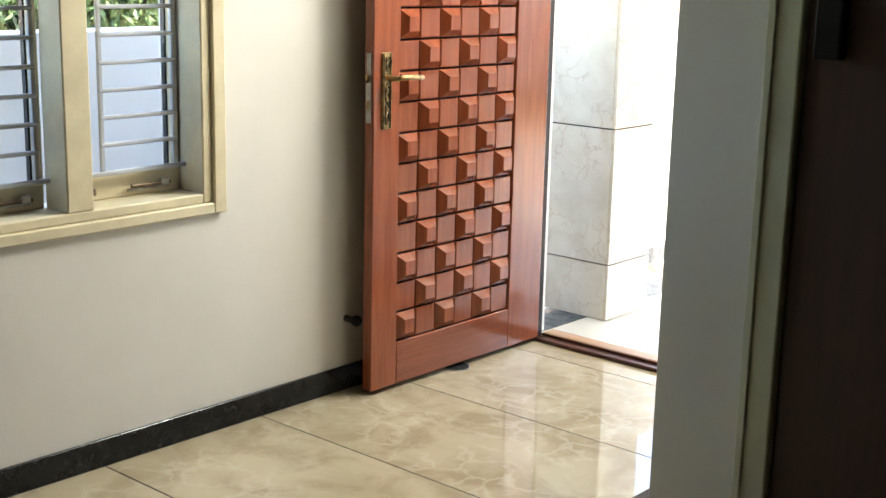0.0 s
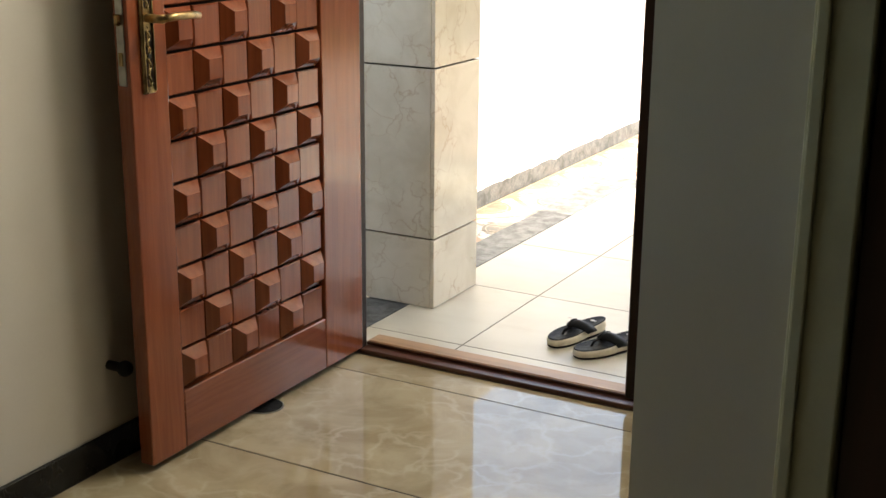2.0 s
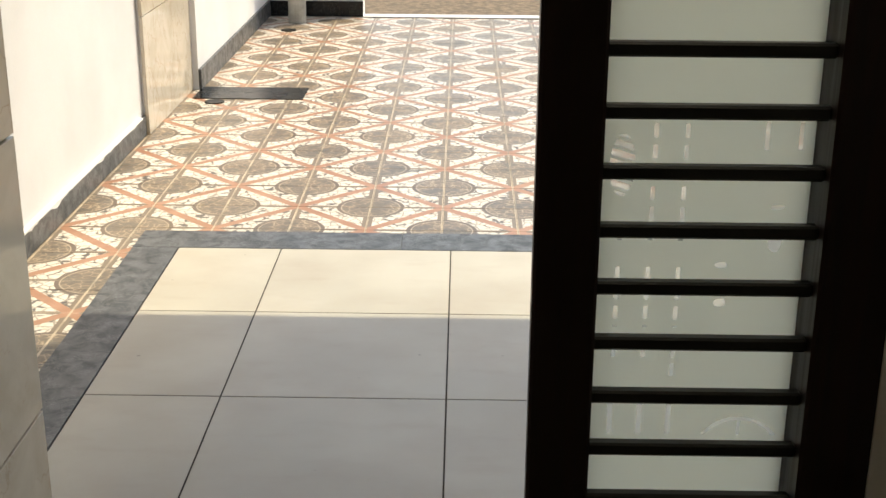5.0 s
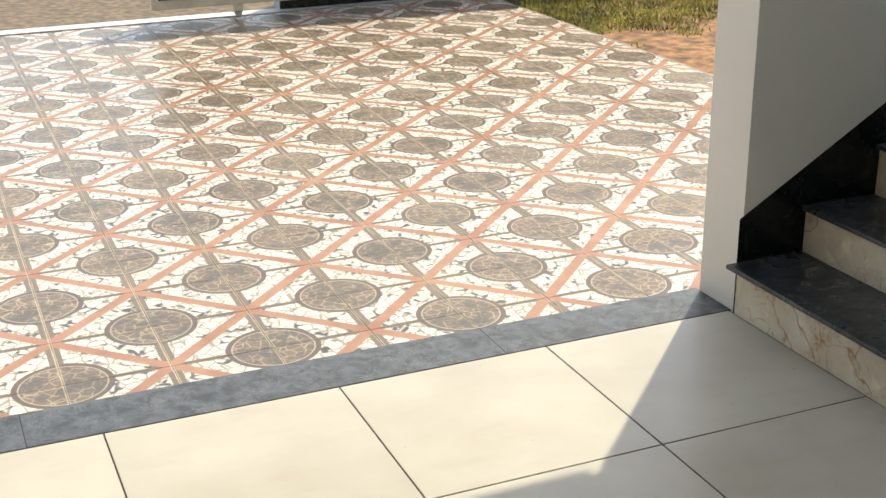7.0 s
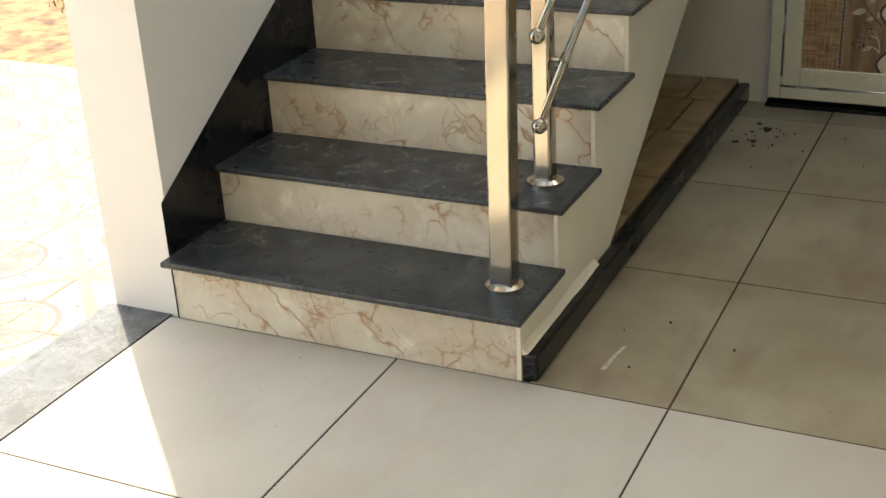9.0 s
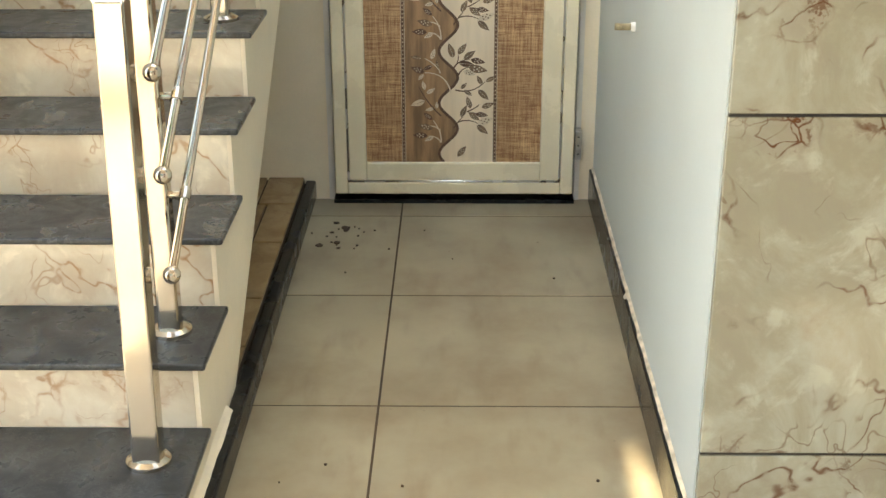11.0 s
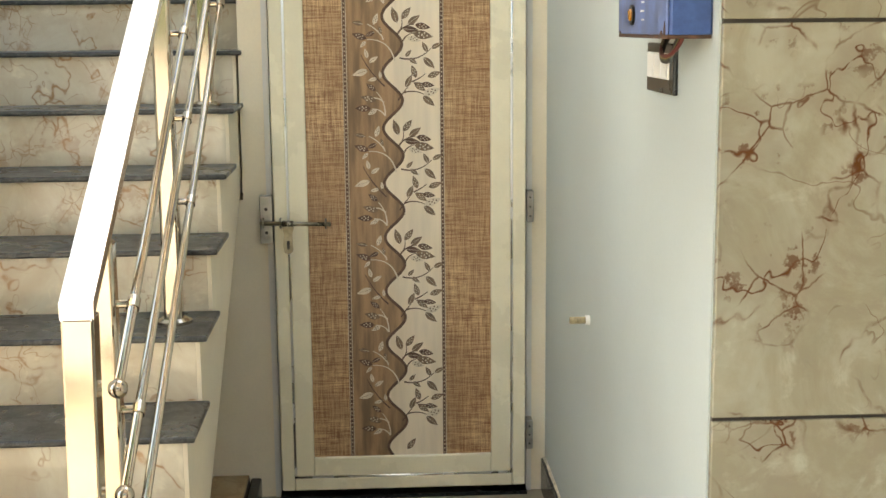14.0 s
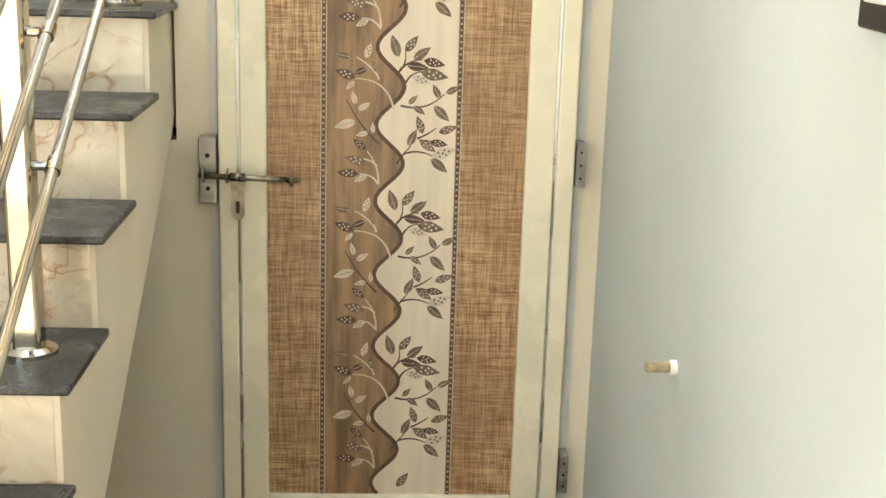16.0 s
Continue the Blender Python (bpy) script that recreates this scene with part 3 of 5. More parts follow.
box(bm, 2.56, 2.72, -1.16, -0.365, -0.16, 0.0)
structure("passage_end_wall", bm, BOUNCE_WARMED_WALL, "white painted end wall around the plastic door")
structure("washroom_side_wall", boxed(2.72, 6.0, -0.41, -0.295, -0.16, 2.95), OUT_WALL, "white painted wall beside the stairs")
structure("washroom_back", boxed(2.9, 3.0, -1.40, -0.41, -0.16, 2.95), OUT_WALL, "plain wall behind the plastic door")
# The unseen top heights are set to shade the passage and trim its sun wedge.
bm = boxed(0.61, 2.42, 0.573, 0.763, -0.16, 5.0)
prism(bm, [(2.42, -0.16), (2.98, -0.16), (2.98, 3.885), (2.42, 3.835)], 1, 0.573, 0.763)
box(bm, 2.98, 6.0, 0.573, 0.763, -0.16, 4.29)
structure("stair_wall", bm, BRIGHTENED_STAIR_WALL, "white painted high wall along the outside stairs")
# Unseen sun blocker; the slit below it lets through the passage's sun wedge.
bm = bmesh.new()
box(bm, 2.98, 6.0, 0.573, 0.763, 4.29, 6.4)
prism(bm, [(2.42, 4.58), (2.98, 4.29), (2.98, 6.4), (2.42, 6.4)], 1, 0.573, 0.763)
structure("sun_slit_wall", bm, BRIGHTENED_STAIR_WALL, "unseen added upper stair wall with a slit shaping the sun patch")
structure("understair_wall", boxed(2.56, 2.72, -0.295, 0.573, -0.16, 0.93), BOUNCE_WARMED_WALL, "white painted wall closing the space below the stairs")
structure("stair_end_wall", boxed(6.0, 6.2, -1.4, 0.785, -0.16, 6.4), OUT_WALL, "plain end wall of the stair well")
bm = boxed(-2.55, 0.61, -2.06, 1.185, 2.75, 3.05)
box(bm, 0.61, 1.0, 0.785, 1.185, 2.75, 3.05)
structure("porch_roof", bm, CEIL, "white painted porch ceiling slab", "ceiling")
structure("washroom_roof", boxed(2.56, 6.0, -1.40, -0.30, 2.95, 3.1), CEIL, "white painted slab over the washroom", "ceiling")

# ---- skirtings and granite ----
bm = bmesh.new()
box(bm, W, W + 0.012, -12.0, -2.26, INSIDE, 0.165, 0.002)
tagged(part("baseboard", bm, BLACK_STONE), "black granite skirting along the cream wall", "skirting", kind="structure")
bm = boxed(-0.602, -0.59, -3.5, -2.20, INSIDE, 0.165, 0.002)
tagged(part("baseboard", bm, BLACK_STONE), "black granite skirting in the foyer", "skirting", kind="structure")


def along_passage(x0, x1, near, far, z0, z1):
    """A strip along the passage wall, between two distances from its face."""
    return prism(bmesh.new(), [(x0, passage_y(x0) + near), (x1, passage_y(x1) + near), (x1, passage_y(x1) + far), (x0, passage_y(x0) + far)], 2, z0, z1)


bm = along_passage(0.607, 2.55, 0.0005, 0.014, 0.0, 0.105)
bmesh.ops.bevel(bm, geom=bm.edges[:], offset=0.003, segments=1, affect="EDGES")
tagged(part("baseboard", bm, BLACK_STONE), "black granite skirting of the side passage", "skirting", kind="structure")


def mortar(t):
    x = 0.625 + 1.92 * t
    y, d, h = passage_y(x) + 0.0003, 0.008 + 0.003 * wave(x, 1.0, 14), 0.110 + 0.0045 * wave(x, 2.0, 11)
    low = 0.1035 - 0.006 * max(0.0, wave(x, 3.0, 8) - 0.35)
    return (x, y, 0.1), (x, y + max(d, 0.0148 if low < 0.1034 else 0.0), low), (x, y + d * 0.8, 0.5 * (h + 0.105)), (x, y, h)


bm = ragged(120, mortar)
tagged(part("trim", bm, MORTAR), "uneven cream mortar line above the passage skirting", "trim", kind="structure")
edge = thing("porch_edging", "blue-grey granite slabs edging the porch step", "granite edging")
edge["kind"] = "structure"
for x0, x1 in ((-2.33, -1.3785), (-1.378, -0.1185), (-0.118, 0.61)):
    part("slab", boxed(x0, x1, 0.60, 0.785, -0.03, 0.0, 0.001), GRANITE, edge)
for y0, y1 in ((-2.06, -0.9), (-0.899, 0.599)):
    part("slab", boxed(-2.33, -2.168, y0, y1, -0.03, 0.0, 0.001), GRANITE, edge)
part("riser_strip", boxed(-2.30, 0.61, 0.597, 0.76, -0.16, -0.03), GRANITE, edge)
part("riser_strip", boxed(-2.30, -2.17, -2.06, 0.597, -0.16, -0.03), GRANITE, edge)

# ---- compound wall, pillar, gate ----
bm = bmesh.new()
box(bm, -2.95, -2.765, -9.0, 2.57, -0.16, 1.30)
box(bm, -2.95, -2.70, 3.66, 6.62, -0.16, 1.45)
box(bm, -2.70, -1.95, 6.45, 6.62, -0.16, 1.45)
box(bm, 0.95, 9.0, 6.52, 6.68, -0.16, 1.45)
structure("compound_wall", bm, COMPOUND, "white painted compound wall in full sun")
bm = bmesh.new()
box(bm, -2.765, -2.748, -5.0, 2.57, YARD_Z, 0.01, 0.002)
box(bm, -2.70, -2.683, 3.66, 6.45, YARD_Z, 0.03, 0.002)
tagged(part("baseboard", bm, GRANITE), "grey granite skirting at the foot of the compound wall", "skirting", kind="structure")
bm = boxed(-2.68, -1.95, 6.433, 6.45, YARD_Z, 0.03, 0.002)
box(bm, 0.95, 9.0, 6.503, 6.52, YARD_Z, 0.06, 0.002)
tagged(part("baseboard", bm, BLACK_STONE), "black granite skirting of the wall beside the gate", "skirting", kind="structure")


def overpaint(t):
    y = -4.9 + 7.4 * t
    low = 0.006 - 0.022 * max(0.0, wave(y, 4.0, 5)) - 0.01 * max(0.0, wave(y, 9.0, 21))
    return (-2.7655, y, low), (-2.7462, y, low), (-2.7466, y, 0.0125), (-2.7655, y, 0.016 + 0.004 * wave(y, 6.0, 9))


tagged(part("trim", ragged(240, overpaint), COMPOUND), "ragged white paint run over the compound wall skirting", "trim", kind="structure")
wp = thing("wall_pillar", "pale marble clad pillar in the compound wall", "pillar")
part("core", boxed(-3.0, -2.752, 2.58, 3.65, -0.16, 2.1), COMPOUND, wp)
for z0, z1 in ((YARD_Z, 0.50), (0.504, 1.1), (1.104, 1.7)):
    part("tile", boxed(-2.752, -2.733, 2.57, 3.66, z0, z1, 0.002), PILLAR_STONE, wp)
pillar = thing("porch_pillar", "square porch pillar clad in pale veined marble tiles", "pillar")
part("core", boxed(-2.47, -2.075, -1.52, -1.215, 0.001, 2.75), GROUT, pillar)
zs = (0.0, 0.257, 0.862, 1.467, 2.072, 2.70)
for z0, z1 in zip(zs, zs[1:]):
    part("tile", boxed(-2.075, -2.06, -1.532, -1.203, z0 + 0.003, z1 - 0.0035, 0.0015), PILLAR_STONE, pillar)
    part("tile", boxed(-2.485, -2.0755, -1.535, -1.52, z0 + 0.003, z1 - 0.0035, 0.0015), PILLAR_STONE, pillar)
    part("tile", boxed(-2.485, -2.0755, -1.215, -1.20, z0 + 0.003, z1 - 0.0035, 0.0015), PILLAR_STONE, pillar)
    part("tile", boxed(-2.485, -2.47, -1.5195, -1.2155, z0 + 0.003, z1 - 0.0035, 0.0015), PILLAR_STONE, pillar)

gate = thing("sliding_gate", "beige steel sliding gate, pushed half open on its track", "gate")
gx0, gx1 = 0.03, 4.6
part("bottom_rail", boxed(gx0, gx1, 6.37, 6.42, -0.005, 0.055, 0.004), GATE_PAINT, gate)
part("top_rail", boxed(gx0, gx1, 6.37, 6.42, 1.12, 1.17, 0.004), GATE_PAINT, gate)
part("sheet", boxed(gx0 + 0.05, gx1 - 0.05, 6.39, 6.397, 0.055, 1.12), RUST, gate, "dark brown steel sheet")
n = 10
for i in range(n + 1):
    x = gx0 + (gx1 - gx0 - 0.04) * i / n
    part("upright", boxed(x, x + 0.04, 6.372, 6.418, 0.055, 1.12, 0.003), GATE_PAINT, gate)
for x in (0.62, 2.32, 4.0):
    part("roller_bracket", boxed(x - 0.035, x + 0.035, 6.375, 6.415, -0.05, -0.005, 0.003), GATE_PAINT, gate)
    part("wheel", tube(bmesh.new(), (x, 6.38, -0.058), (x, 6.41, -0.058), 0.028, 18), GREY_METAL, gate)
track = thing("gate_track", "pale steel rail of the sliding gate on white cement", "gate track")
track["kind"] = "structure"
part("bed", boxed(-1.95, 4.7, 6.42, 6.56, -0.13, YARD_Z + 0.004), COMPOUND, track)
part("rail", boxed(-1.95, 4.7, 6.385, 6.405, -0.13, YARD_Z + 0.008, 0.002), GREY_METAL, track)
bm = tube(bmesh.new(), (-2.43, 6.12, YARD_Z), (-2.43, 6.12, 0.9), 0.068, 20)
tagged(part("concrete_post", bm, plain("raw_concrete", (0.42, 0.41, 0.36), 0.85, vary=0.2, scale=9, bump=0.4)), "round grey concrete post by the gate", "post")
bm = boxed(-2.69, -2.065, 3.41, 3.72, YARD_Z + 0.001, YARD_Z + 0.005)
tagged(part("drain_cover", bm, BLACK_STONE), "dark polished granite cover slab set in the yard tiles", "drain cover")
for i, (x, y) in enumerate(((-2.55, 3.33), (-2.45, 5.75))):
    bm = bmesh.new()
    tube(bm, (x, y, YARD_Z + 0.001), (x, y, YARD_Z + 0.006), 0.055, 24)
    tagged(part("floor_drain", bm, DARK_METAL), "small round dark drain in the yard tiles", "drain", "yard drains")

# ---- front door ----
fr = thing("door_frame", "brown teak entrance frame with a barred side light", "door frame")
Y0, Y1 = -2.20, -2.075
part("jamb", boxed(-2.01, -1.94, Y0, -2.165, INSIDE, 2.17, 0.004), SHADED_FRAME_WOOD, fr)
part("mullion", boxed(-1.08, -1.0, Y0, -2.165, 0.109, 2.17, 0.004), SHADED_FRAME_WOOD, fr)
part("mullion_stop", boxed(-1.035, -1.0, -2.165, Y1, 0.0005, 2.17, 0.003), SHADED_FRAME_WOOD, fr)
part("jamb", boxed(-0.73, -0.64, Y0, Y1, INSIDE, 2.17, 0.004), SHADED_FRAME_WOOD, fr)
part("head", boxed(-2.01, -0.64, Y0, Y1, 2.17, 2.24, 0.004), SHADED_FRAME_WOOD, fr)
part("sill", boxed(-1.94, -0.73, Y0 + 0.036, -2.098, 0.0, 0.108, 0.004), SHEEN_SILL_WOOD, fr)
part("sill_nosing", boxed(-1.94, -0.73, Y0 + 0.030, Y0 + 0.0355, 0.0955, 0.106, 0.002), SILL_FRONT, fr)
part("sill_rebate", boxed(-1.94, -0.73, Y0 - 0.012, Y0 + 0.0355, INSIDE, 0.095, 0.003), SILL_FRONT, fr)
part("side_light_rail", boxed(-1.0, -0.73, Y0 + 0.002, Y1 - 0.002, 0.109, 0.145, 0.003), SHADED_FRAME_WOOD, fr)
for i in range(27):
    z = 0.172 + 0.0748 * i
    if z < 2.15:
        part("bar", boxed(-1.0, -0.73, -2.178, -2.160, z - 0.009, z + 0.009, 0.003), DARK_METAL, fr)
part("pane", boxed(-1.0, -0.73, -2.118, -2.112, 0.145, 2.17), FROST, fr, "pale frosted glass pane")

leaf = thing("front_door", "carved teak entrance door standing wide open with raised square blocks", "door")
LX0, LX1 = -1.972, -1.930                      # the leaf stands along the window wall
H0, H1, HB, HT = -3.158, -2.205, 0.098, 2.16   # free edge, hinge edge, bottom, top
PY0, PZ0, CELL, COLS, ROWN = -3.032, 0.252, 0.1048, 6, 16
PY1, PZ1 = PY0 + CELL * COLS, PZ0 + CELL * ROWN
part("stile", boxed(LX0, LX1, H0, PY0, HB, HT, 0.004, 2), WOOD, leaf)
part("stile", boxed(LX0, LX1, PY1, H1, HB, HT, 0.004, 2), WOOD, leaf)
part("rail", boxed(LX0, LX1, PY0, PY1, HB, PZ0, 0.003), WOOD_ACROSS, leaf)
part("rail", boxed(LX0, LX1, PY0, PY1, PZ1, HT, 0.003), WOOD_ACROSS, leaf)
# The backing is blackened so the gaps between blocks look shaded.
part("backing", boxed(LX0 + 0.004, LX1 - 0.022, PY0, PY1, PZ0, PZ1), RECESS_SHADE, leaf)


def block(raised):
    """One square of the carving: a low flat block, or a raised one with four sloping sides."""
    g, h = CELL / 2 - 0.0035, 0.020
    bm = bmesh.new()
    rings = [(0.0, g), (h * 0.55, g)] + ([(0.037, g * 0.50)] if raised else [(h * 0.72, g - 0.003)])
    loops = [[bm.verts.new((x, sy * r, sz * r)) for sy, sz in ((-1, -1), (1, -1), (1, 1), (-1, 1))] for x, r in rings]
    for a, b in zip(loops, loops[1:]):
        for j in range(4):
            bm.faces.new((a[j], a[(j + 1) % 4], b[(j + 1) % 4], b[j]))
    bm.faces.new(loops[-1])
    bm.faces.new(loops[0][::-1])
    return mesh_of(bm, "block", WOOD)


blocks = block(False), block(True)
for c in range(COLS):
    for r in range(ROWN):
        ob = new("block", blocks[(c + r) % 2 == 0])
        ob.location = (LX1 - 0.0225, PY0 + CELL * (c + 0.5), PZ0 + CELL * (r + 0.5))
        ob.parent = leaf
hp = part("handle_plate", boxed(LX1, LX1 + 0.006, -3.1215, -3.0795, 1.008, 1.262, 0.002, 2), BRASS, leaf, "antique brass handle plate with open scrollwork")
for y0, y1 in ((-3.1195, -3.1135), (-3.0875, -3.0815)):
    part("edge_rib", boxed(LX1 + 0.006, LX1 + 0.0105, y0, y1, 1.012, 1.258, 0.002), BRASS, hp)
for z0, z1 in ((1.024, 1.088), (1.098, 1.150), (1.200, 1.246)):
    for y0, y1 in ((-3.1115, -3.1035), (-3.0975, -3.0895)):
        # Thin black strips laid on the plate as the shade of openings.
        part("recess", boxed(LX1 + 0.006, LX1 + 0.0066, y0, y1, z0, z1), RECESS_SHADE, hp)
    part("scroll", sweep(bmesh.new(), [(LX1 + 0.007, -3.1005 + 0.006 * math.sin(q * 1.35), z0 + (z1 - z0) * q / 8) for q in range(9)], 0.0026, 6), BRASS, hp, "", True)
bm = bmesh.new()
tube(bm, (LX1 + 0.006, -3.10, 1.178), (LX1 + 0.055, -3.10, 1.178), 0.010, 14)
sweep(bm, [(LX1 + 0.05, -3.106, 1.178), (LX1 + 0.056, -3.06, 1.181), (LX1 + 0.056, -3.0, 1.180), (LX1 + 0.05, -2.975, 1.176)], 0.009, 10)
part("lever", bm, BRASS, hp, "brass lever handle", True)
part("keyhole", tube(bmesh.new(), (LX1 + 0.006, -3.10, 1.093), (LX1 + 0.0085, -3.10, 1.093), 0.006, 12), DARK_METAL, hp)
lk = part("lock_face", boxed(LX0 + 0.010, LX1 - 0.010, H0 - 0.003, H0, 1.03, 1.26, 0.0008), GREY_METAL, leaf, "worn steel lock face on the door edge")
part("latch", boxed(LX0 + 0.015, LX1 - 0.015, H0 - 0.014, H0 - 0.003, 1.165, 1.19, 0.002), BRASS, lk)
part("deadbolt", boxed(LX0 + 0.015, LX1 - 0.015, H0 - 0.006, H0 - 0.003, 1.075, 1.105, 0.001), BRASS, lk)
bk = part("back_plate", boxed(LX0 - 0.006, LX0, -3.1215, -3.0795, 1.008, 1.262, 0.002), BRASS, leaf, "antique brass plate on the far face")
part("back_lever", sweep(bmesh.new(), [(LX0 - 0.004, -3.10, 1.178), (LX0 - 0.045, -3.10, 1.178), (LX0 - 0.054, -3.08, 1.179), (LX0 - 0.052, -2.98, 1.177)], 0.009, 10), OLD_BRASS, bk, "", True)
stop = thing("door_stopper", "black rubber ended door stopper fixed to the wall", "door stopper")
part("stem", tube(bmesh.new(), (W, -3.148, 0.335), (W + 0.045, -3.148, 0.335), 0.012, 14), DARK_METAL, stop)
part("buffer", ball(bmesh.new(), (W + 0.052, -3.148, 0.335), 0.02), RUBBER, stop, "", True)
hole = thing("floor_socket", "round black floor socket with a pale rim", "floor socket")
part("rim", tube(bmesh.new(), (-1.945, -2.69, INSIDE + 0.0005), (-1.945, -2.69, INSIDE + 0.003), 0.054, 30), GREY_METAL, hole)
part("lid", tube(bmesh.new(), (-1.945, -2.69, INSIDE + 0.003), (-1.945, -2.69, INSIDE + 0.0045), 0.050, 30), RUBBER, hole)

# ---- window ----
win = thing("window_1", "cream painted wooden window with grey safety bars, sashes swung open", "window")
win["kind"] = "structure"
X = W
part("architrave", boxed(X, X + 0.022, wr + 0.03, -3.682, 0.788, wt + 0.06, 0.004), FRAME_PAINT, win)
part("architrave", boxed(X, X + 0.022, wl - 0.08, wl - 0.03, 0.788, wt + 0.06, 0.004), FRAME_PAINT, win)
part("architrave", boxed(X, X + 0.022, wl - 0.03, wr + 0.03, 0.788, 0.822, 0.004), FRAME_PAINT, win)
part("architrave", boxed(X, X + 0.022, wl - 0.03, wr + 0.03, wt + 0.02, wt + 0.06, 0.004), FRAME_PAINT, win)
part("frame", boxed(X - 0.10, X + 0.010, wr - 0.005, wr + 0.03, 0.822, wt + 0.02, 0.004), FRAME_PAINT, win)
part("frame", boxed(X - 0.10, X + 0.010, wl - 0.03, wl + 0.005, 0.822, wt + 0.02, 0.004), FRAME_PAINT, win)
part("sill", boxed(X - 0.12, X + 0.010, wl + 0.005, wr - 0.005, 0.822, 0.852, 0.004), FRAME_PAINT, win)
part("frame", boxed(X - 0.10, X + 0.010, wl + 0.005, wr - 0.005, wt - 0.02, wt + 0.02, 0.004), FRAME_PAINT, win)
part("mullion", boxed(X - 0.10, X + 0.012, -4.235, -4.150, 0.852, wt - 0.02, 0.004), FRAME_PAINT, win)
for a, b in ((wl + 0.005, -4.235), (-4.150, wr - 0.005)):
    part("lower_rail", boxed(X - 0.155, X - 0.105, a, b, 0.852, 0.925, 0.004), FRAME_PAINT, win)
    part("side_rail", boxed(X - 0.155, X - 0.105, a, a + 0.05, 0.925, wt, 0.004), FRAME_PAINT, win)
    part("side_rail", boxed(X - 0.155, X - 0.105, b - 0.022, b, 0.925, wt, 0.004), FRAME_PAINT, win)
    part("gasket", boxed(X - 0.150, X - 0.132, b - 0.0265, b - 0.022, 0.925, wt), BLACK_PLASTIC, win)
    part("bar", boxed(X - 0.085, X - 0.072, a + 0.085, a + 0.098, 0.94, wt, 0.002), BAR_PAINT, win)
    part("bar", boxed(X - 0.085, X - 0.072, b - 0.045, b - 0.032, 0.94, wt, 0.002), BAR_PAINT, win)
    part("bar", boxed(X - 0.085, X - 0.070, a, b, 0.928, 0.941, 0.002), BAR_PAINT, win)
    for i in range(14):
        z = 1.017 + 0.079 * i
        part("bar", boxed(X - 0.087, X - 0.070, a + 0.085, b - 0.03, z - 0.006, z + 0.006, 0.003), BAR_PAINT, win)
    bolt = part("tower_bolt", boxed(X - 0.100, X - 0.092, b - 0.20, b - 0.05, 0.868, 0.876, 0.002), GREY_METAL, win, "old steel tower bolt")
    part("rod", tube(bmesh.new(), (X - 0.088, b - 0.19, 0.884), (X - 0.088, b - 0.05, 0.884), 0.006, 10), OLD_BRASS, bolt)
    part("keep", boxed(X - 0.100, X - 0.082, b - 0.085, b - 0.055, 0.876, 0.898, 0.002), GREY_METAL, bolt)
    part("catch", boxed(X - 0.100, X - 0.08, a + 0.03, a + 0.07, 0.872, 0.892, 0.003), OLD_BRASS, win)
    pane = part("pane", boxed(X - 0.131, X - 0.126, a + 0.05, b - 0.023, 0.925, wt - 0.05), PANE, win)
    pane.visible_shadow = False

# ---- inner dark door ----
inner = thing("door_2", "closed dark brown veneered inner door in a white frame", "door")
inner["kind"] = "structure"
for a, b in ((dl - 0.115, dl), (dr, dr + 0.10)):
    lo, hi = (a + 0.028, b) if b == dl else (a, b - 0.01)
    part("frame", boxed(lo, hi, -3.512, -3.36, INSIDE, 2.2, 0.006, 3), GREEN_PAINT, inner)
    part("moulding", boxed(lo + 0.006, lo + 0.026, -3.520, -3.512, INSIDE, 2.2, 0.0035, 2), GREEN_PAINT, inner)
part("frame", boxed(dl, dr, -3.512, -3.36, 2.1, 2.2, 0.004), GREEN_PAINT, inner)
part("leaf", boxed(dl + 0.003, dr - 0.003, -3.49, -3.45, INSIDE + 0.01, 2.097, 0.002), DARK_WOOD, inner)
part("handle", boxed(-0.236, -0.172, -3.525, -3.49, 1.37, 1.62, 0.006, 2), RUBBER, inner, "black handle plate")

# ---- marble clad wall ----
clad = thing("marble_cladding", "glossy cream marble tiles with brown veins on the front wall", "wall cladding")
clad["kind"] = "structure"
cz = (0.0, 0.237, 0.840, 1.440, 2.040, 2.64, 2.75)
for z0, z1 in zip(cz, cz[1:]):
    for y0, y1 in ((-2.06, -1.80), (-1.80, -1.192)):
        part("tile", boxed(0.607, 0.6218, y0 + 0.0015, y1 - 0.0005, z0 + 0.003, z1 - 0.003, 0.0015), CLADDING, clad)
part("joint", boxed(0.612, 0.6216, -2.06, -1.1935, 0.0, 2.75), GROUT, clad)

# ---- outside stairs ----
stair = thing("staircase", "outside stairs with dark granite treads and marbled cream risers", "staircase")
stair["kind"] = "structure"
GO, RI, S0, S1, NST = 0.2475, 0.1527, -0.288, 0.573, 15
X1ST, Z1 = 0.600, 0.160


def rx(k):
    return 0.600 if k == 1 else 0.826 + GO * (k - 2)


def tz(k):
    return Z1 if k == 1 else 0.302 + RI * (k - 2)


def soffit(x):
    return max(0.0, 0.655 * (x - 1.098))


top_x = rx(NST) + 0.0012
outline = [(rx(1) + 0.0012, 0.0), (1.098, 0.0), (top_x, soffit(top_x))]
for k in range(NST - 1, 0, -1):
    outline += [(rx(k + 1) + 0.0012, tz(k) - 0.014), (rx(k) + 0.0012, tz(k) - 0.014)]
bm = prism(bmesh.new(), outline, 1, S0, S1)
part("body", bm, BOUNCE_WARMED_WALL, stair, "white plastered stair side")
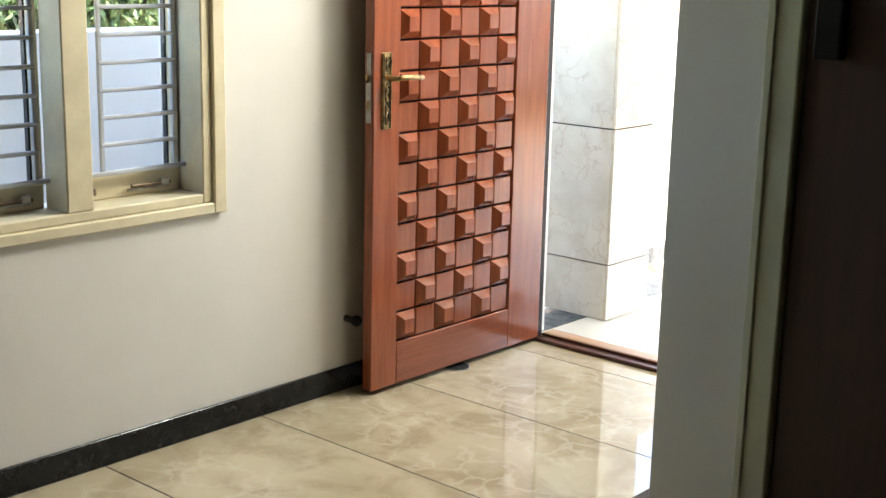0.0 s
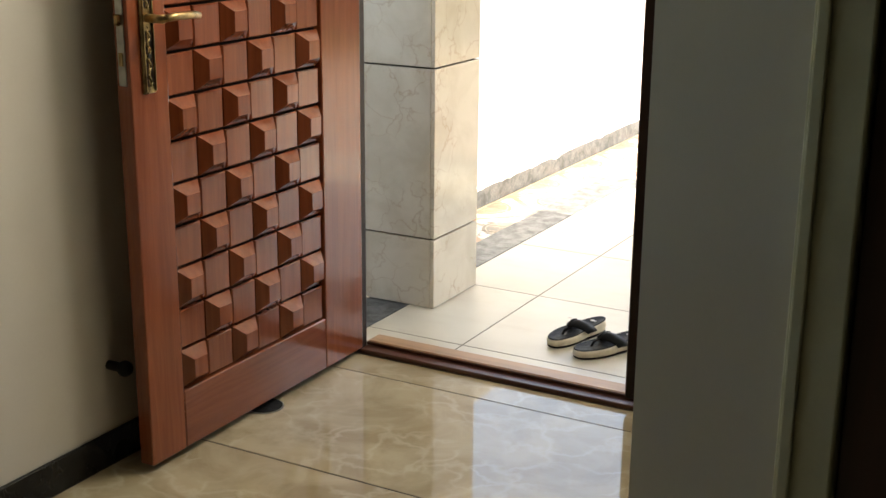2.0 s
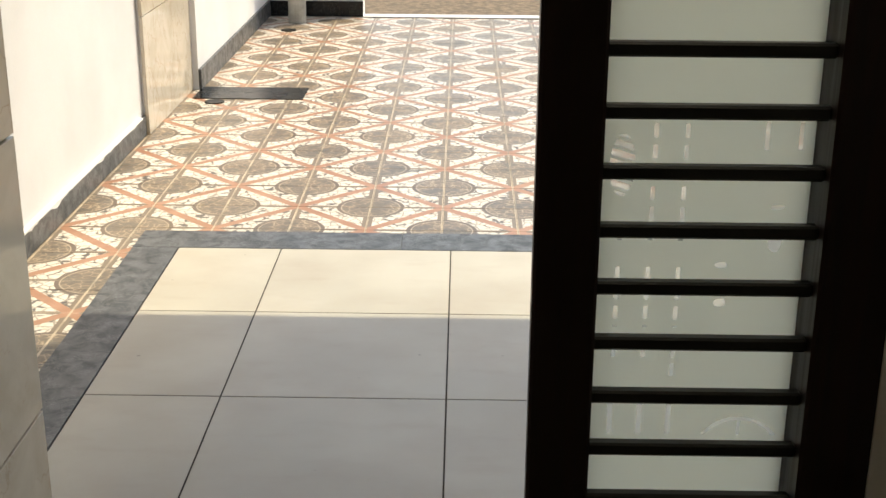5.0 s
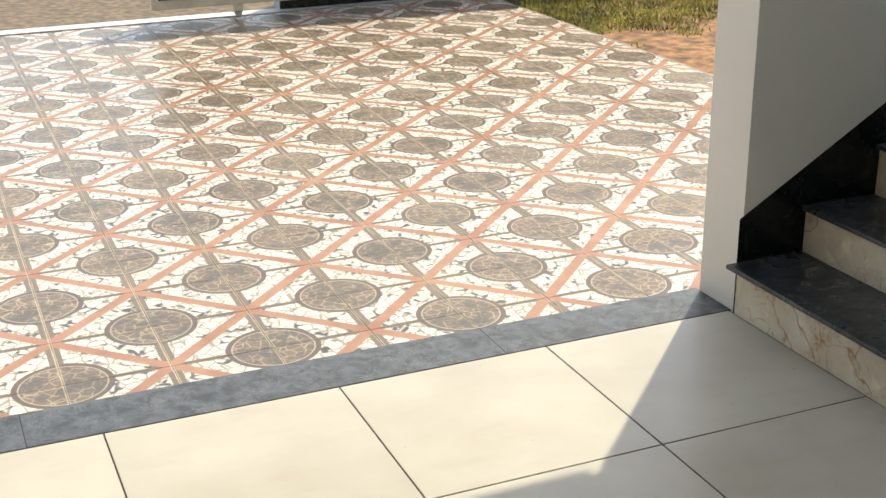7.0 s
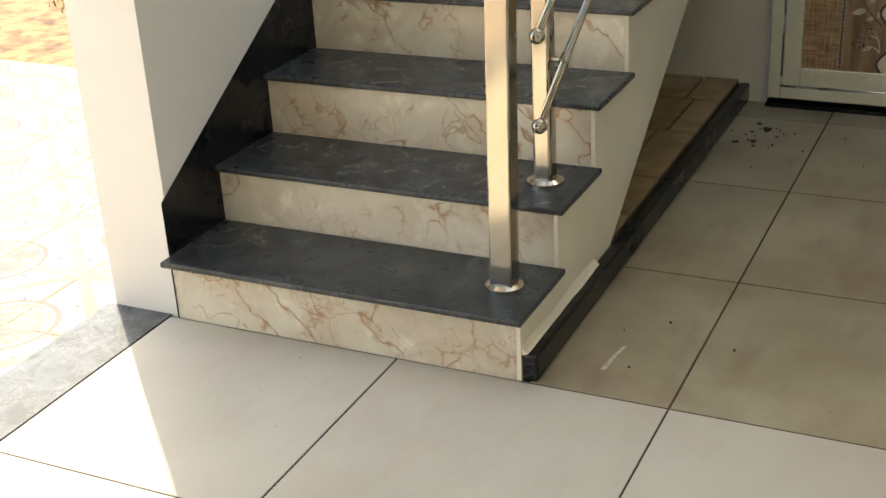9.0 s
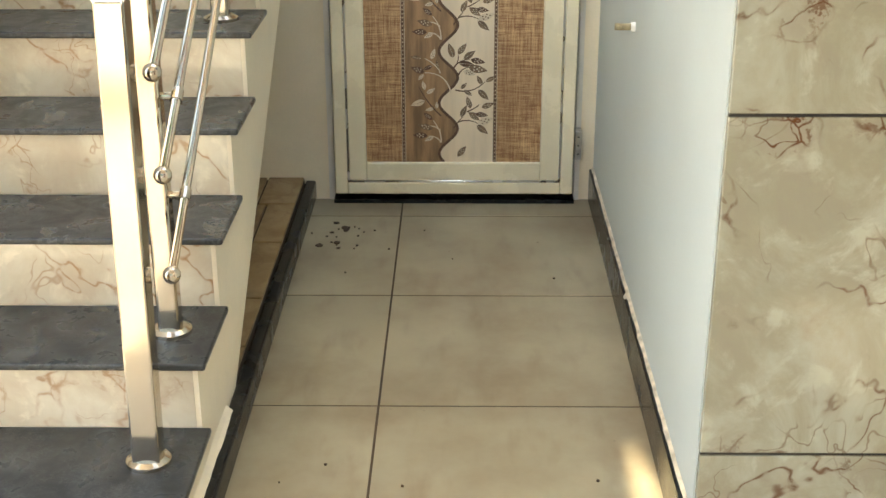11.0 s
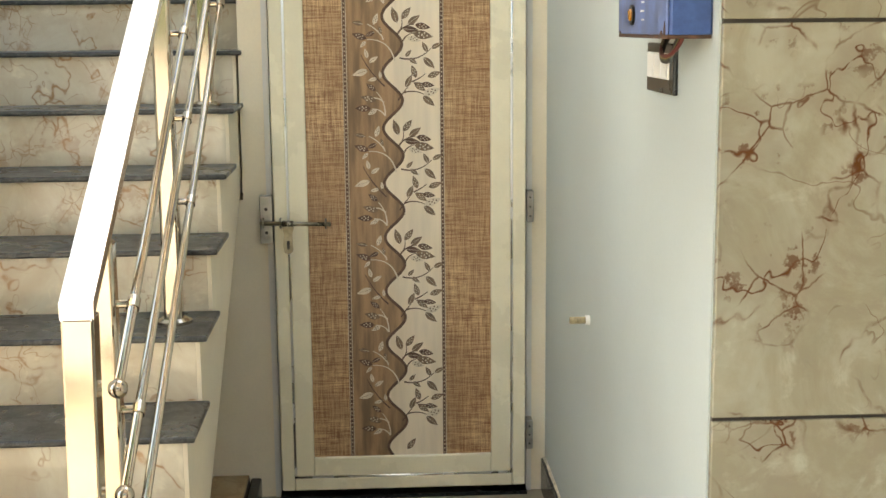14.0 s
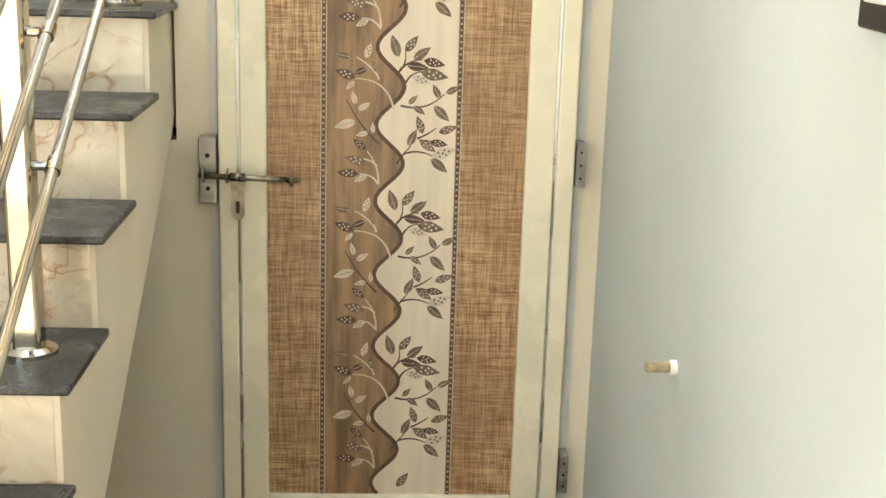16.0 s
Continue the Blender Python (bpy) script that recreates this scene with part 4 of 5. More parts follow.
for k in range(1, NST):
    lo = 0.0 if k == 1 else tz(k - 1)
    part("riser", boxed(rx(k), rx(k) + 0.0135, S0 + 0.010, S1, lo, tz(k) - 0.014), RISER_STONE, stair)
    bm = boxed(rx(k) - (0.040 if k == 1 else 0.018), rx(k + 1), S0 - 0.018, S1, tz(k) - 0.014, tz(k), 0.004, 2)
    part("tread", bm, TREAD_STONE, stair)
SK = 0.002
pts = [(0.597, 0.0), (1.085, 0.0), (1.10, 0.035), (rx(NST), 0.655 * (rx(NST) - 1.098) + 0.03), (rx(NST), 0.29 + 0.6 * (rx(NST) - 0.597)), (0.597, 0.29)]
part("skirting", prism(bmesh.new(), pts, 1, S1 - SK, S1 - 0.0005), BLACK_STONE, stair, "black granite sloping skirting")
structure("landing", boxed(rx(NST), 6.0, S0, S1, tz(NST) - 0.2, tz(NST)), TREAD_STONE, "dark granite upper landing", "landing")
# raised floor below the flight
und = thing("understair_ledge", "dusty tiled ledge below the stairs with a black granite edge", "ledge")
und["kind"] = "structure"
part("base", boxed(1.02, 2.56, -0.285, 0.573, -0.16, 0.062), BROWN_GROUT, und)
for i, (x0, x1) in enumerate(((1.02, 1.35), (1.35, 1.62), (1.62, 2.0), (2.0, 2.31), (2.31, 2.56))):
    split = -0.17 - 0.03 * (i % 2)
    part("tile", boxed(x0 + 0.004, x1 - 0.004, -0.284, split - 0.004, 0.062, 0.072, 0.001), SHADED_LEDGE_STONE, und)
    part("tile", boxed(x0 + 0.004, x1 - 0.004, split + 0.004, 0.05, 0.062, 0.0715, 0.001), SHADED_LEDGE_STONE, und)
    part("tile", boxed(x0 + 0.004, x1 - 0.004, 0.058, 0.30, 0.062, 0.071, 0.001), SHADED_LEDGE_STONE, und)
part("edge_strip", boxed(0.604, 2.56, -0.322, -0.2885, 0.0, 0.062, 0.006, 2), BLACK_STONE, und, "black granite skirting strip")


def fillet(t):
    x = 0.606 + 0.46 * t
    h = 0.078 + 0.006 * wave(x, 7.0, 7)
    return (x, S0 + 0.0005, 0.058), (x, S0 - 0.014 - 0.003 * wave(x, 8.0, 9), 0.0625), (x, S0 - 0.007, 0.068), (x, S0 + 0.0005, h)


bm = ragged(60, fillet)
part("mortar_fillet", bm, BOUNCE_WARMED_WALL, und, "rough white mortar above the strip")

# ---- stair railing ----
rail = thing("stair_railing", "stainless steel stair railing with square posts and three round bars", "railing")
RY, SL = -0.215, RI / GO
bm = boxed(0.676, 0.724, RY - 0.025, RY + 0.025, Z1, 1.005, 0.004, 2)
for v in bm.verts:
    v.co.y -= 0.017 * (v.co.z - Z1)
part("post", bm, REFLECTION_TINTED_STEEL, rail)
TY = RY - 0.014
bm = bmesh.new()
xa, xb, zt = 0.676, 3.9, 1.030
prism(bm, [(xa, zt), (xb, zt + SL * (xb - xa)), (xb, zt + SL * (xb - xa) - 0.034), (xa, zt - 0.034)], 1, TY - 0.026, TY + 0.026)
bmesh.ops.bevel(bm, geom=bm.edges[:], offset=0.003, segments=2, affect="EDGES")
part("top_rail", bm, SKY_LIT_STEEL, rail)


def top_at(x):
    return zt + SL * (x - xa) - 0.034


posts = [(1, 0.70)] + [(k, rx(k) + 0.123) for k in (2, 5, 8, 11)]
for k, x in posts:
    bm = bmesh.new()
    tube(bm, (x, RY, tz(k)), (x, RY, tz(k) + 0.007), 0.041, 28)
    tube(bm, (x, RY, tz(k) + 0.007), (x, RY, tz(k) + 0.013), 0.039, 28, 0.03)
    part("flange", bm, REFLECTION_TINTED_STEEL, rail)
    if k == 1:
        continue
    ztop = top_at(x) - 0.085
    part("post", boxed(x - 0.021, x + 0.021, RY - 0.021, RY + 0.021, tz(k), ztop, 0.007, 3), REFLECTION_TINTED_STEEL, rail)
    part("pin", tube(bmesh.new(), (x, RY, ztop - 0.002), (x, RY, top_at(x) + 0.004), 0.008, 12), REFLECTION_TINTED_STEEL, rail)
for xs_, zs_ in ((0.793, 0.49), (0.790, 0.679), (0.781, 0.863)):
    by = -0.264
    xe2 = 3.9
    part("bar", tube(bmesh.new(), (xs_, by, zs_), (xe2, by, zs_ + SL * (xe2 - xs_)), 0.0085, 14), REFLECTION_TINTED_STEEL, rail, "", True)
    part("ball", ball(bmesh.new(), (xs_, by, zs_), 0.0165), REFLECTION_TINTED_STEEL, rail, "", True)
    for k, x in posts[1:]:
        z = zs_ + SL * (x - xs_)
        bm = bmesh.new()
        tube(bm, (x, RY - 0.020, z), (x, by, z), 0.0075, 12)
        d = Vector((1, 0, SL)).normalized() * 0.013
        tube(bm, Vector((x, by, z)) - d, Vector((x, by, z)) + d, 0.0115, 14)
        part("bracket", bm, REFLECTION_TINTED_STEEL, rail)

# ---- plastic door of the passage ----
pd = thing("door_3", "closed cream plastic door with a printed vine panel", "door")
pd["kind"] = "structure"
DX = 2.512                                     # front of the leaf's rim
D0, D1, DB, DT = -1.137, -0.388, 0.032, 2.03
part("rim", boxed(DX, DX + 0.035, D1 - 0.040, D1, DB, DT, 0.005, 2), PVC, pd)
part("rim", boxed(DX, DX + 0.035, D0, D0 + 0.040, DB, DT, 0.005, 2), PVC, pd)
part("rim", boxed(DX, DX + 0.035, D0 + 0.04, D1 - 0.04, DB, DB + 0.04, 0.005, 2), PVC, pd)
part("rim", boxed(DX, DX + 0.035, D0 + 0.04, D1 - 0.04, DT - 0.04, DT, 0.005, 2), PVC, pd)
for y in (D1 - 0.044, D0 + 0.040):
    part("bead", tube(bmesh.new(), (DX + 0.004, y + 0.002, DB + 0.04), (DX + 0.004, y + 0.002, DT - 0.04), 0.0042, 12), ALU, pd, "bright metal bead", True)
for z in (DB + 0.040, DT - 0.044):
    part("bead", tube(bmesh.new(), (DX + 0.004, D0 + 0.044, z + 0.002), (DX + 0.004, D1 - 0.044, z + 0.002), 0.0042, 12), ALU, pd, "bright metal bead", True)
P0, P1, PB, PT = -1.032, -0.488, 0.135, 1.925
part("stile", boxed(DX + 0.004, DX + 0.030, P1, D1 - 0.044, DB + 0.044, DT - 0.044, 0.004, 2), PVC, pd)
part("stile", boxed(DX + 0.004, DX + 0.030, D0 + 0.044, P0, DB + 0.044, DT - 0.044, 0.004, 2), PVC, pd)
part("rail", boxed(DX + 0.004, DX + 0.030, P0, P1, DB + 0.044, PB, 0.004, 2), PVC, pd)
part("rail", boxed(DX + 0.004, DX + 0.030, P0, P1, PT, DT - 0.044, 0.004, 2), PVC, pd)
panel = part("panel", boxed(DX + 0.016, DX + 0.026, P0, P1, PB, PT), LINEN, pd, "linen-look printed panel")
FX = DX + 0.0155
B1, B2 = -0.606, -0.889                # limits of the vine strip
MID = -0.7450                                # mean line of the vine


def flat(name, outline, material, lift, lab=""):
    """A thin printed patch on the panel; outline in y, z."""
    part(name, prism(bmesh.new(), outline, 0, FX - lift, FX - lift + 0.0003), material, panel, lab)


PERIOD, VINE_Z = 0.3259, 0.2439                 # height of one repeat, a bend of the vine
U = PERIOD / 793                               # the pattern's own small unit


def vine_y(z):
    return MID - 70 * U * math.cos(4 * math.pi * (z - VINE_Z) / PERIOD)


steps_ = [PB + (PT - PB) * i / 220 for i in range(221)]
flat("brown_ground", [(B1, PT), (B1, PB)] + [(vine_y(z), z) for z in steps_], PRINT_BROWN, 0.0006)
flat("cream_ground", [(B2, PB), (B2, PT)] + [(vine_y(z), z) for z in steps_[::-1]], PRINT_CREAM, 0.0006)


def ribbon(name, pts, w0, w1, material, lift):
    """A printed stroke of tapering width through points (y, z)."""
    a, b = [], []
    for i, p in enumerate(pts):
        q0, q1 = pts[max(i - 1, 0)], pts[min(i + 1, len(pts) - 1)]
        dy, dz = q1[0] - q0[0], q1[1] - q0[1]
        n = math.hypot(dy, dz) or 1
        w = (w0 + (w1 - w0) * i / (len(pts) - 1)) / 2
        a.append((p[0] - dz / n * w, p[1] + dy / n * w))
        b.append((p[0] + dz / n * w, p[1] - dy / n * w))
    flat(name, a + b[::-1], material, lift)


def arc(p0, p1, bend, n=9):
    """Points from p0 to p1, bowed sideways by bend."""
    (y0, z0), (y1, z1) = p0, p1
    cy, cz_ = (y0 + y1) / 2 - (z1 - z0) * bend, (z0 + z1) / 2 + (y1 - y0) * bend
    return [((1 - t) ** 2 * y0 + 2 * t * (1 - t) * cy + t * t * y1, (1 - t) ** 2 * z0 + 2 * t * (1 - t) * cz_ + t * t * z1) for t in (i / (n - 1) for i in range(n))]


def leaf_mark(p, ang, size, material, fat=0.42, lift=0.0012, dots=None):
    """A pointed printed leaf from its stalk end p, at an angle from the picture's right-hand side."""
    c, s_ = math.cos(radians(ang)), math.sin(radians(ang))
    out = []
    for i in range(17):
        t = i / 8 if i <= 8 else (16 - i) / 8
        w = size * fat * 0.5 * math.sin(math.pi * t ** 0.8) * (1 if i <= 8 else -1)
        a = size * t
        out.append((p[0] - (a * c - w * s_), p[1] + a * s_ + w * c))
    flat("leaf", out[:-1], material, lift)
    if dots is not None:
        for t, o in ((0.3, 0.12), (0.3, -0.12), (0.45, 0.0), (0.55, 0.15), (0.55, -0.15), (0.7, 0.0)):
            a, w, r = size * t, size * o * fat * 1.6, size * 0.045
            cy, cz_ = p[0] - (a * c - w * s_), p[1] + a * s_ + w * c
            flat("dot", [(cy + r * math.cos(k * 1.0472), cz_ + r * math.sin(k * 1.0472)) for k in range(6)], dots, lift + 0.0003)
    else:
        tip = (p[0] - size * 0.85 * c, p[1] + size * 0.85 * s_)
        ribbon("leaf_rib", [p, tip], 0.0012, 0.0006, INK_MID if material is INK_PALE else INK_PALE, lift + 0.0002)


half = len(steps_) // 4
for i in range(4):
    seg = steps_[i * half:(i + 1) * half + 1]
    ribbon("vine", [(vine_y(z), z) for z in seg], 0.0085, 0.0085, INK_DARK, 0.0010)
# the pattern in its units: right of the vine's mean line, and up from the bend
DARK_TWIGS = ((40, 470, 72, 570, 0.25), (45, 480, 160, 535, -0.22), (75, 415, 155, 475, -0.28), (52, 300, 275, 365, 0.3), (38, 0, 110, 95, -0.05), (72, 52, 222, 42, -0.22), (140, 132, 235, 188, 0.08), (152, 122, 215, 118, -0.1), (-55, 100, -222, 325, -0.10))
PALE_TWIGS = ((18, 280, -178, 432, 0.42), (-62, 430, -78, 470, 0.1), (-70, 455, -175, 540, 0.12), (-55, -110, -115, 62, 0.2), (-62, -15, -180, 10, 0.35), (-55, -110, -150, -58, 0.3))
RIGHT_TOP = ((38, 545, 108, 118, 0, 0), (70, 572, 52, 105, 0, 1), (112, 535, 36, 108, 0, 0), (165, 532, -12, 112, 1, 1), (80, 505, -6, 112, 1, 0), (150, 472, -10, 145, 0, 1), (106, 447, -16, 105, 2, 1))
RIGHT_MID = ((252, 340, 118, 82, 0, 0), (280, 366, 28, 82, 0, 0), (222, 302, -44, 112, 0, 0), (92, 308, 46, 66, 0, 0), (118, 300, -36, 74, 0, 0))
RIGHT_LOW = ((168, 158, 108, 98, 0, 1), (94, 92, 64, 100, 0, 0), (250, 165, 20, 102, 0, 1), (205, 116, -8, 95, 1, 1), (155, 122, -35, 100, 0, 1), (218, 38, 20, 132, 2, 1), (214, 30, -40, 112, 0, 0))
LEFT_TOP = ((-128, 535, 70, 85, 2, 1), (-203, 540, 170, 80, 0, 0), (-75, 468, 105, 58, 0, 1), (-120, 485, 204, 78, 1, 0), (-178, 436, 160, 112, 1, 1), (-184, 420, 226, 62, 2, 1))
LEFT_MID = ((-175, 300, 105, 72, 2, 0), (-165, 272, 32, 76, 2, 0), (-175, 216, 198, 114, 2, 0), (-85, 155, 94, 56, 2, 0), (-110, 158, 194, 66, 2, 0))
LEFT_LOW = ((-120, 70, 142, 86, 1, 1), (-118, -2, 164, 118, 0, 1), (-158, -56, 178, 112, 1, 1), (-114, -64, 208, 76, 2, 1))
INKS = (INK_MID, INK_DARK, INK_PALE)
z = VINE_Z - PERIOD
while z < PT:
    def P(dx, dz):
        """A place of the pattern in y and z."""
        return MID - dx * U, z + dz * U
    for table, ink in ((DARK_TWIGS, INK_DARK), (PALE_TWIGS, INK_PALE)):
        for a0, b0, a1, b1, bend in table:
            p0, p1 = P(a0, b0), P(a1, b1)
            if PB + 0.004 < min(p0[1], p1[1]) and max(p0[1], p1[1]) < PT - 0.01:
                ribbon("twig", arc(p0, p1, bend), 11 * U, 5 * U, ink, 0.0011)
    for table in (RIGHT_TOP, RIGHT_MID, RIGHT_LOW, LEFT_TOP, LEFT_MID, LEFT_LOW):
        for dx, dz, ang, size, ink, spotted in table:
            p, size = P(dx, dz), size * U
            end = p[1] + size * math.sin(radians(ang))
            if PB + 0.012 < min(p[1], end) and max(p[1], end) < PT - 0.012:
                leaf_mark(p, ang, size, INKS[ink], dots=(INK_DARK if ink == 2 else INK_PALE) if spotted else None)
    z += PERIOD
# dotted borders
for y in (B1, B2):
    flat("border", [(y - 0.0062, PB), (y + 0.0062, PB), (y + 0.0062, PT), (y - 0.0062, PT)], INK_PALE, 0.0008)
    flat("border_line", [(y - 0.0048, PB), (y + 0.0048, PB), (y + 0.0048, PT), (y - 0.0048, PT)], INK_MID, 0.0010)
    bm = bmesh.new()
    for i in range(int((PT - PB) / 0.0125)):
        zc = PB + 0.006 + 0.0125 * i
        prism(bm, [(y + 0.0018 * math.cos(k * 1.0472), zc + 0.0018 * math.sin(k * 1.0472)) for k in range(6)], 0, FX - 0.0014, FX - 0.0011)
    tagged(part("border_dots", bm, INK_PALE, panel), kind="stuff")
    bm = bmesh.new()
    for i in range(int((PT - PB) / 0.0125) - 1):
        zc = PB + 0.01225 + 0.0125 * i
        prism(bm, [(y + 0.0034 * math.cos(k * 0.7854), zc + 0.0042 * math.sin(k * 0.7854)) for k in range(8)], 0, FX - 0.0014, FX - 0.0011)
    tagged(part("border_beads", bm, INK_DARK, panel), kind="stuff")
part("threshold", boxed(2.515, 2.70, -1.143, -0.382, 0.0, 0.012), BLACK_STONE, pd, "black granite threshold")
# lining of the opening, hinges and bolt
part("lining", boxed(2.552, 2.70, -1.16, -1.143, 0.0, 2.12), OUT_WALL, pd)
part("lining", boxed(2.552, 2.70, -0.382, -0.365, 0.0, 2.12), OUT_WALL, pd)
for z0, z1 in ((0.857, 0.950), (0.150, 0.241), (1.70, 1.79)):
    h = part("hinge", boxed(2.505, 2.551, D0 - 0.022, D0 - 0.002, z0, z1, 0.001), GREY_METAL, pd, "dull steel hinge")
    for t in (0.2, 0.5, 0.8):
        zc = z0 + (z1 - z0) * t
        part("screw", tube(bmesh.new(), (2.5035, D0 - 0.012, zc), (2.505, D0 - 0.012, zc), 0.003, 10), DARK_METAL, h)
pl = part("keep_plate", boxed(2.508, 2.552, -0.384, -0.347, 0.805, 0.946, 0.003, 2), GREY_METAL, pd, "steel keeper plate")
for zc in (0.838, 0.908):
    part("screw", tube(bmesh.new(), (2.506, -0.366, zc), (2.508, -0.366, zc), 0.005, 10), DARK_METAL, pl)
bolt = part("bolt", tube(bmesh.new(), (2.494, -0.348, 0.868), (2.494, -0.556, 0.862), 0.0062, 16), OLD_STEEL, pd, "sliding tarnished steel bolt", True)
for y, zc in ((-0.358, 0.868), (-0.408, 0.8665), (-0.541, 0.8625)):
    bm = bmesh.new()
    sweep(bm, [(2.512, y, zc + 0.013), (2.494, y, zc + 0.0125), (2.487, y, zc + 0.007), (2.485, y, zc), (2.487, y, zc - 0.007), (2.494, y, zc - 0.0125), (2.512, y, zc - 0.013)], 0.0028, 8)
    part("staple", bm, OLD_STEEL, bolt, "", True)
part("sleeve", tube(bmesh.new(), (2.494, -0.414, 0.8662), (2.494, -0.446, 0.8653), 0.0095, 16), OLD_STEEL, bolt, "", True)
outline = [(-0.415, 0.866), (-0.447, 0.866), (-0.447, 0.852), (-0.442, 0.836), (-0.443, 0.800)] + [(-0.430 - 0.014 * math.cos(radians(a2)), 0.790 - 0.014 * math.sin(radians(a2))) for a2 in range(0, 181, 30)] + [(-0.415, 0.800), (-0.418, 0.836), (-0.414, 0.852)]
hasp = part("hasp", prism(bmesh.new(), outline, 0, 2.4885, 2.4925), HASP_METAL, bolt, "rounded brassy hasp with a slot")
slot = [(-0.430 - 0.0045 * math.cos(radians(a2)), (0.794 if a2 > 180 else 0.812) + 0.0045 * math.sin(radians(a2))) for a2 in range(0, 360, 30)]
part("slot", prism(bmesh.new(), slot, 0, 2.4878, 2.489), DARK_METAL, hasp)

# ---- fittings on the passage wall ----
mb = thing("meter_box", "rusty blue sheet metal electric box on the white wall", "electric box")
part("case", boxed(0.655, 1.03, -1.19, -1.125, 1.418, 1.95, 0.004), BLUE_PAINT, mb)
part("cover", boxed(0.657, 1.028, -1.125, -1.1205, 1.420, 1.948, 0.002), FADED_BLUE, mb, "sun-faded blue front plate")
part("rust_rim", boxed(0.656, 1.0295, -1.1885, -1.1215, 1.4145, 1.4205, 0.001), RUST, mb, "rusted lower rim")
for x, w, h in ((0.662, 0.014, 0.020), (0.68, 0.02, 0.007), (1.005, 0.016, 0.006)):
    part("rust_spot", prism(bmesh.new(), [(x, 1.4205), (x + w, 1.4205), (x + w * 0.8, 1.4205 + h * 0.5), (x + w * 0.5, 1.4205 + h), (x + w * 0.2, 1.4205 + h * 0.6)], 1, -1.1206, -1.1198), RUST, mb)
LAMP_COLOURS = {"amber": (0.42, 0.17, 0.02), "green": (0.04, 0.16, 0.05)}
for z, tone in ((1.452, "amber"), (1.515, "green")):
    k = part("knob", tube(bmesh.new(), (0.90, -1.1205, z), (0.90, -1.113, z), 0.011, 20, 0.009), plain(tone + "_indicator", LAMP_COLOURS[tone], 0.3), mb, "small round " + tone + " indicator")
    part("collar", tube(bmesh.new(), (0.90, -1.1207, z), (0.90, -1.116, z), 0.0165, 20), DARK_METAL, k)
for i in range(6):
    part("marking", boxed(0.815, 0.835 + 0.008 * (i % 2), -1.1207, -1.1201, 1.442 + 0.014 * i, 1.445 + 0.014 * i), WHITE_PLASTIC, mb)
sw = thing("switch_plate", "black switch plate with white switches on the wall", "switch")
part("plate", boxed(0.873, 1.080, -1.193, -1.184, 1.318, 1.404, 0.003, 2), BLACK_PLASTIC, sw)
for i in range(3):
    part("rocker", boxed(0.896 + 0.056 * i, 0.950 + 0.056 * i, -1.184, -1.180, 1.343, 1.388, 0.002), WHITE_PLASTIC, sw)
for i, (c, col) in enumerate((("red", (0.12, 0.02, 0.015)), ("yellow", (0.22, 0.15, 0.03)), ("green", (0.03, 0.08, 0.04)), ("black", (0.012, 0.012, 0.012)), ("black", (0.012, 0.012, 0.012)))):
    o = 0.007 * i
    pts = [(q[0] - 0.035, q[1], q[2] + 0.010) for q in [(0.745 + o, -1.165, 1.425), (0.752 + o, -1.158, 1.40), (0.775 + o * 0.8, -1.152, 1.382 - o * 0.2), (0.82 + o * 0.5, -1.149 - o * 0.3, 1.374 - o * 0.3), (0.868, -1.152, 1.380 - o * 0.4), (0.90 - o * 0.6, -1.163, 1.396), (0.908 - o, -1.176, 1.415)]]
    fine = [Vector(q) for q in pts]
    for _ in range(2):
        fine = [fine[0]] + [u.lerp(v, f) for u, v in zip(fine, fine[1:]) for f in (0.25, 0.75)] + [fine[-1]]
    tagged(part("cable", sweep(bmesh.new(), fine, 0.0036, 8), plain("cable_" + c, col, 0.4), None, "", True), c + " insulated cable looping below the blue box", "cable", "cables under the blue box")
tap = thing("wall_stub", "short white pipe stub with a yellowed end on the wall", "pipe stub")
part("stub", tube(bmesh.new(), (1.739, -1.199, 0.734), (1.739, -1.188, 0.734), 0.012, 16), WHITE_PLASTIC, tap)
part("ferrule", tube(bmesh.new(), (1.739, -1.188, 0.734), (1.739, -1.150, 0.734), 0.0085, 16), plain("yellowed_tape", (0.40, 0.33, 0.19), 0.5, vary=0.3, scale=60), tap, "yellowed taped end")

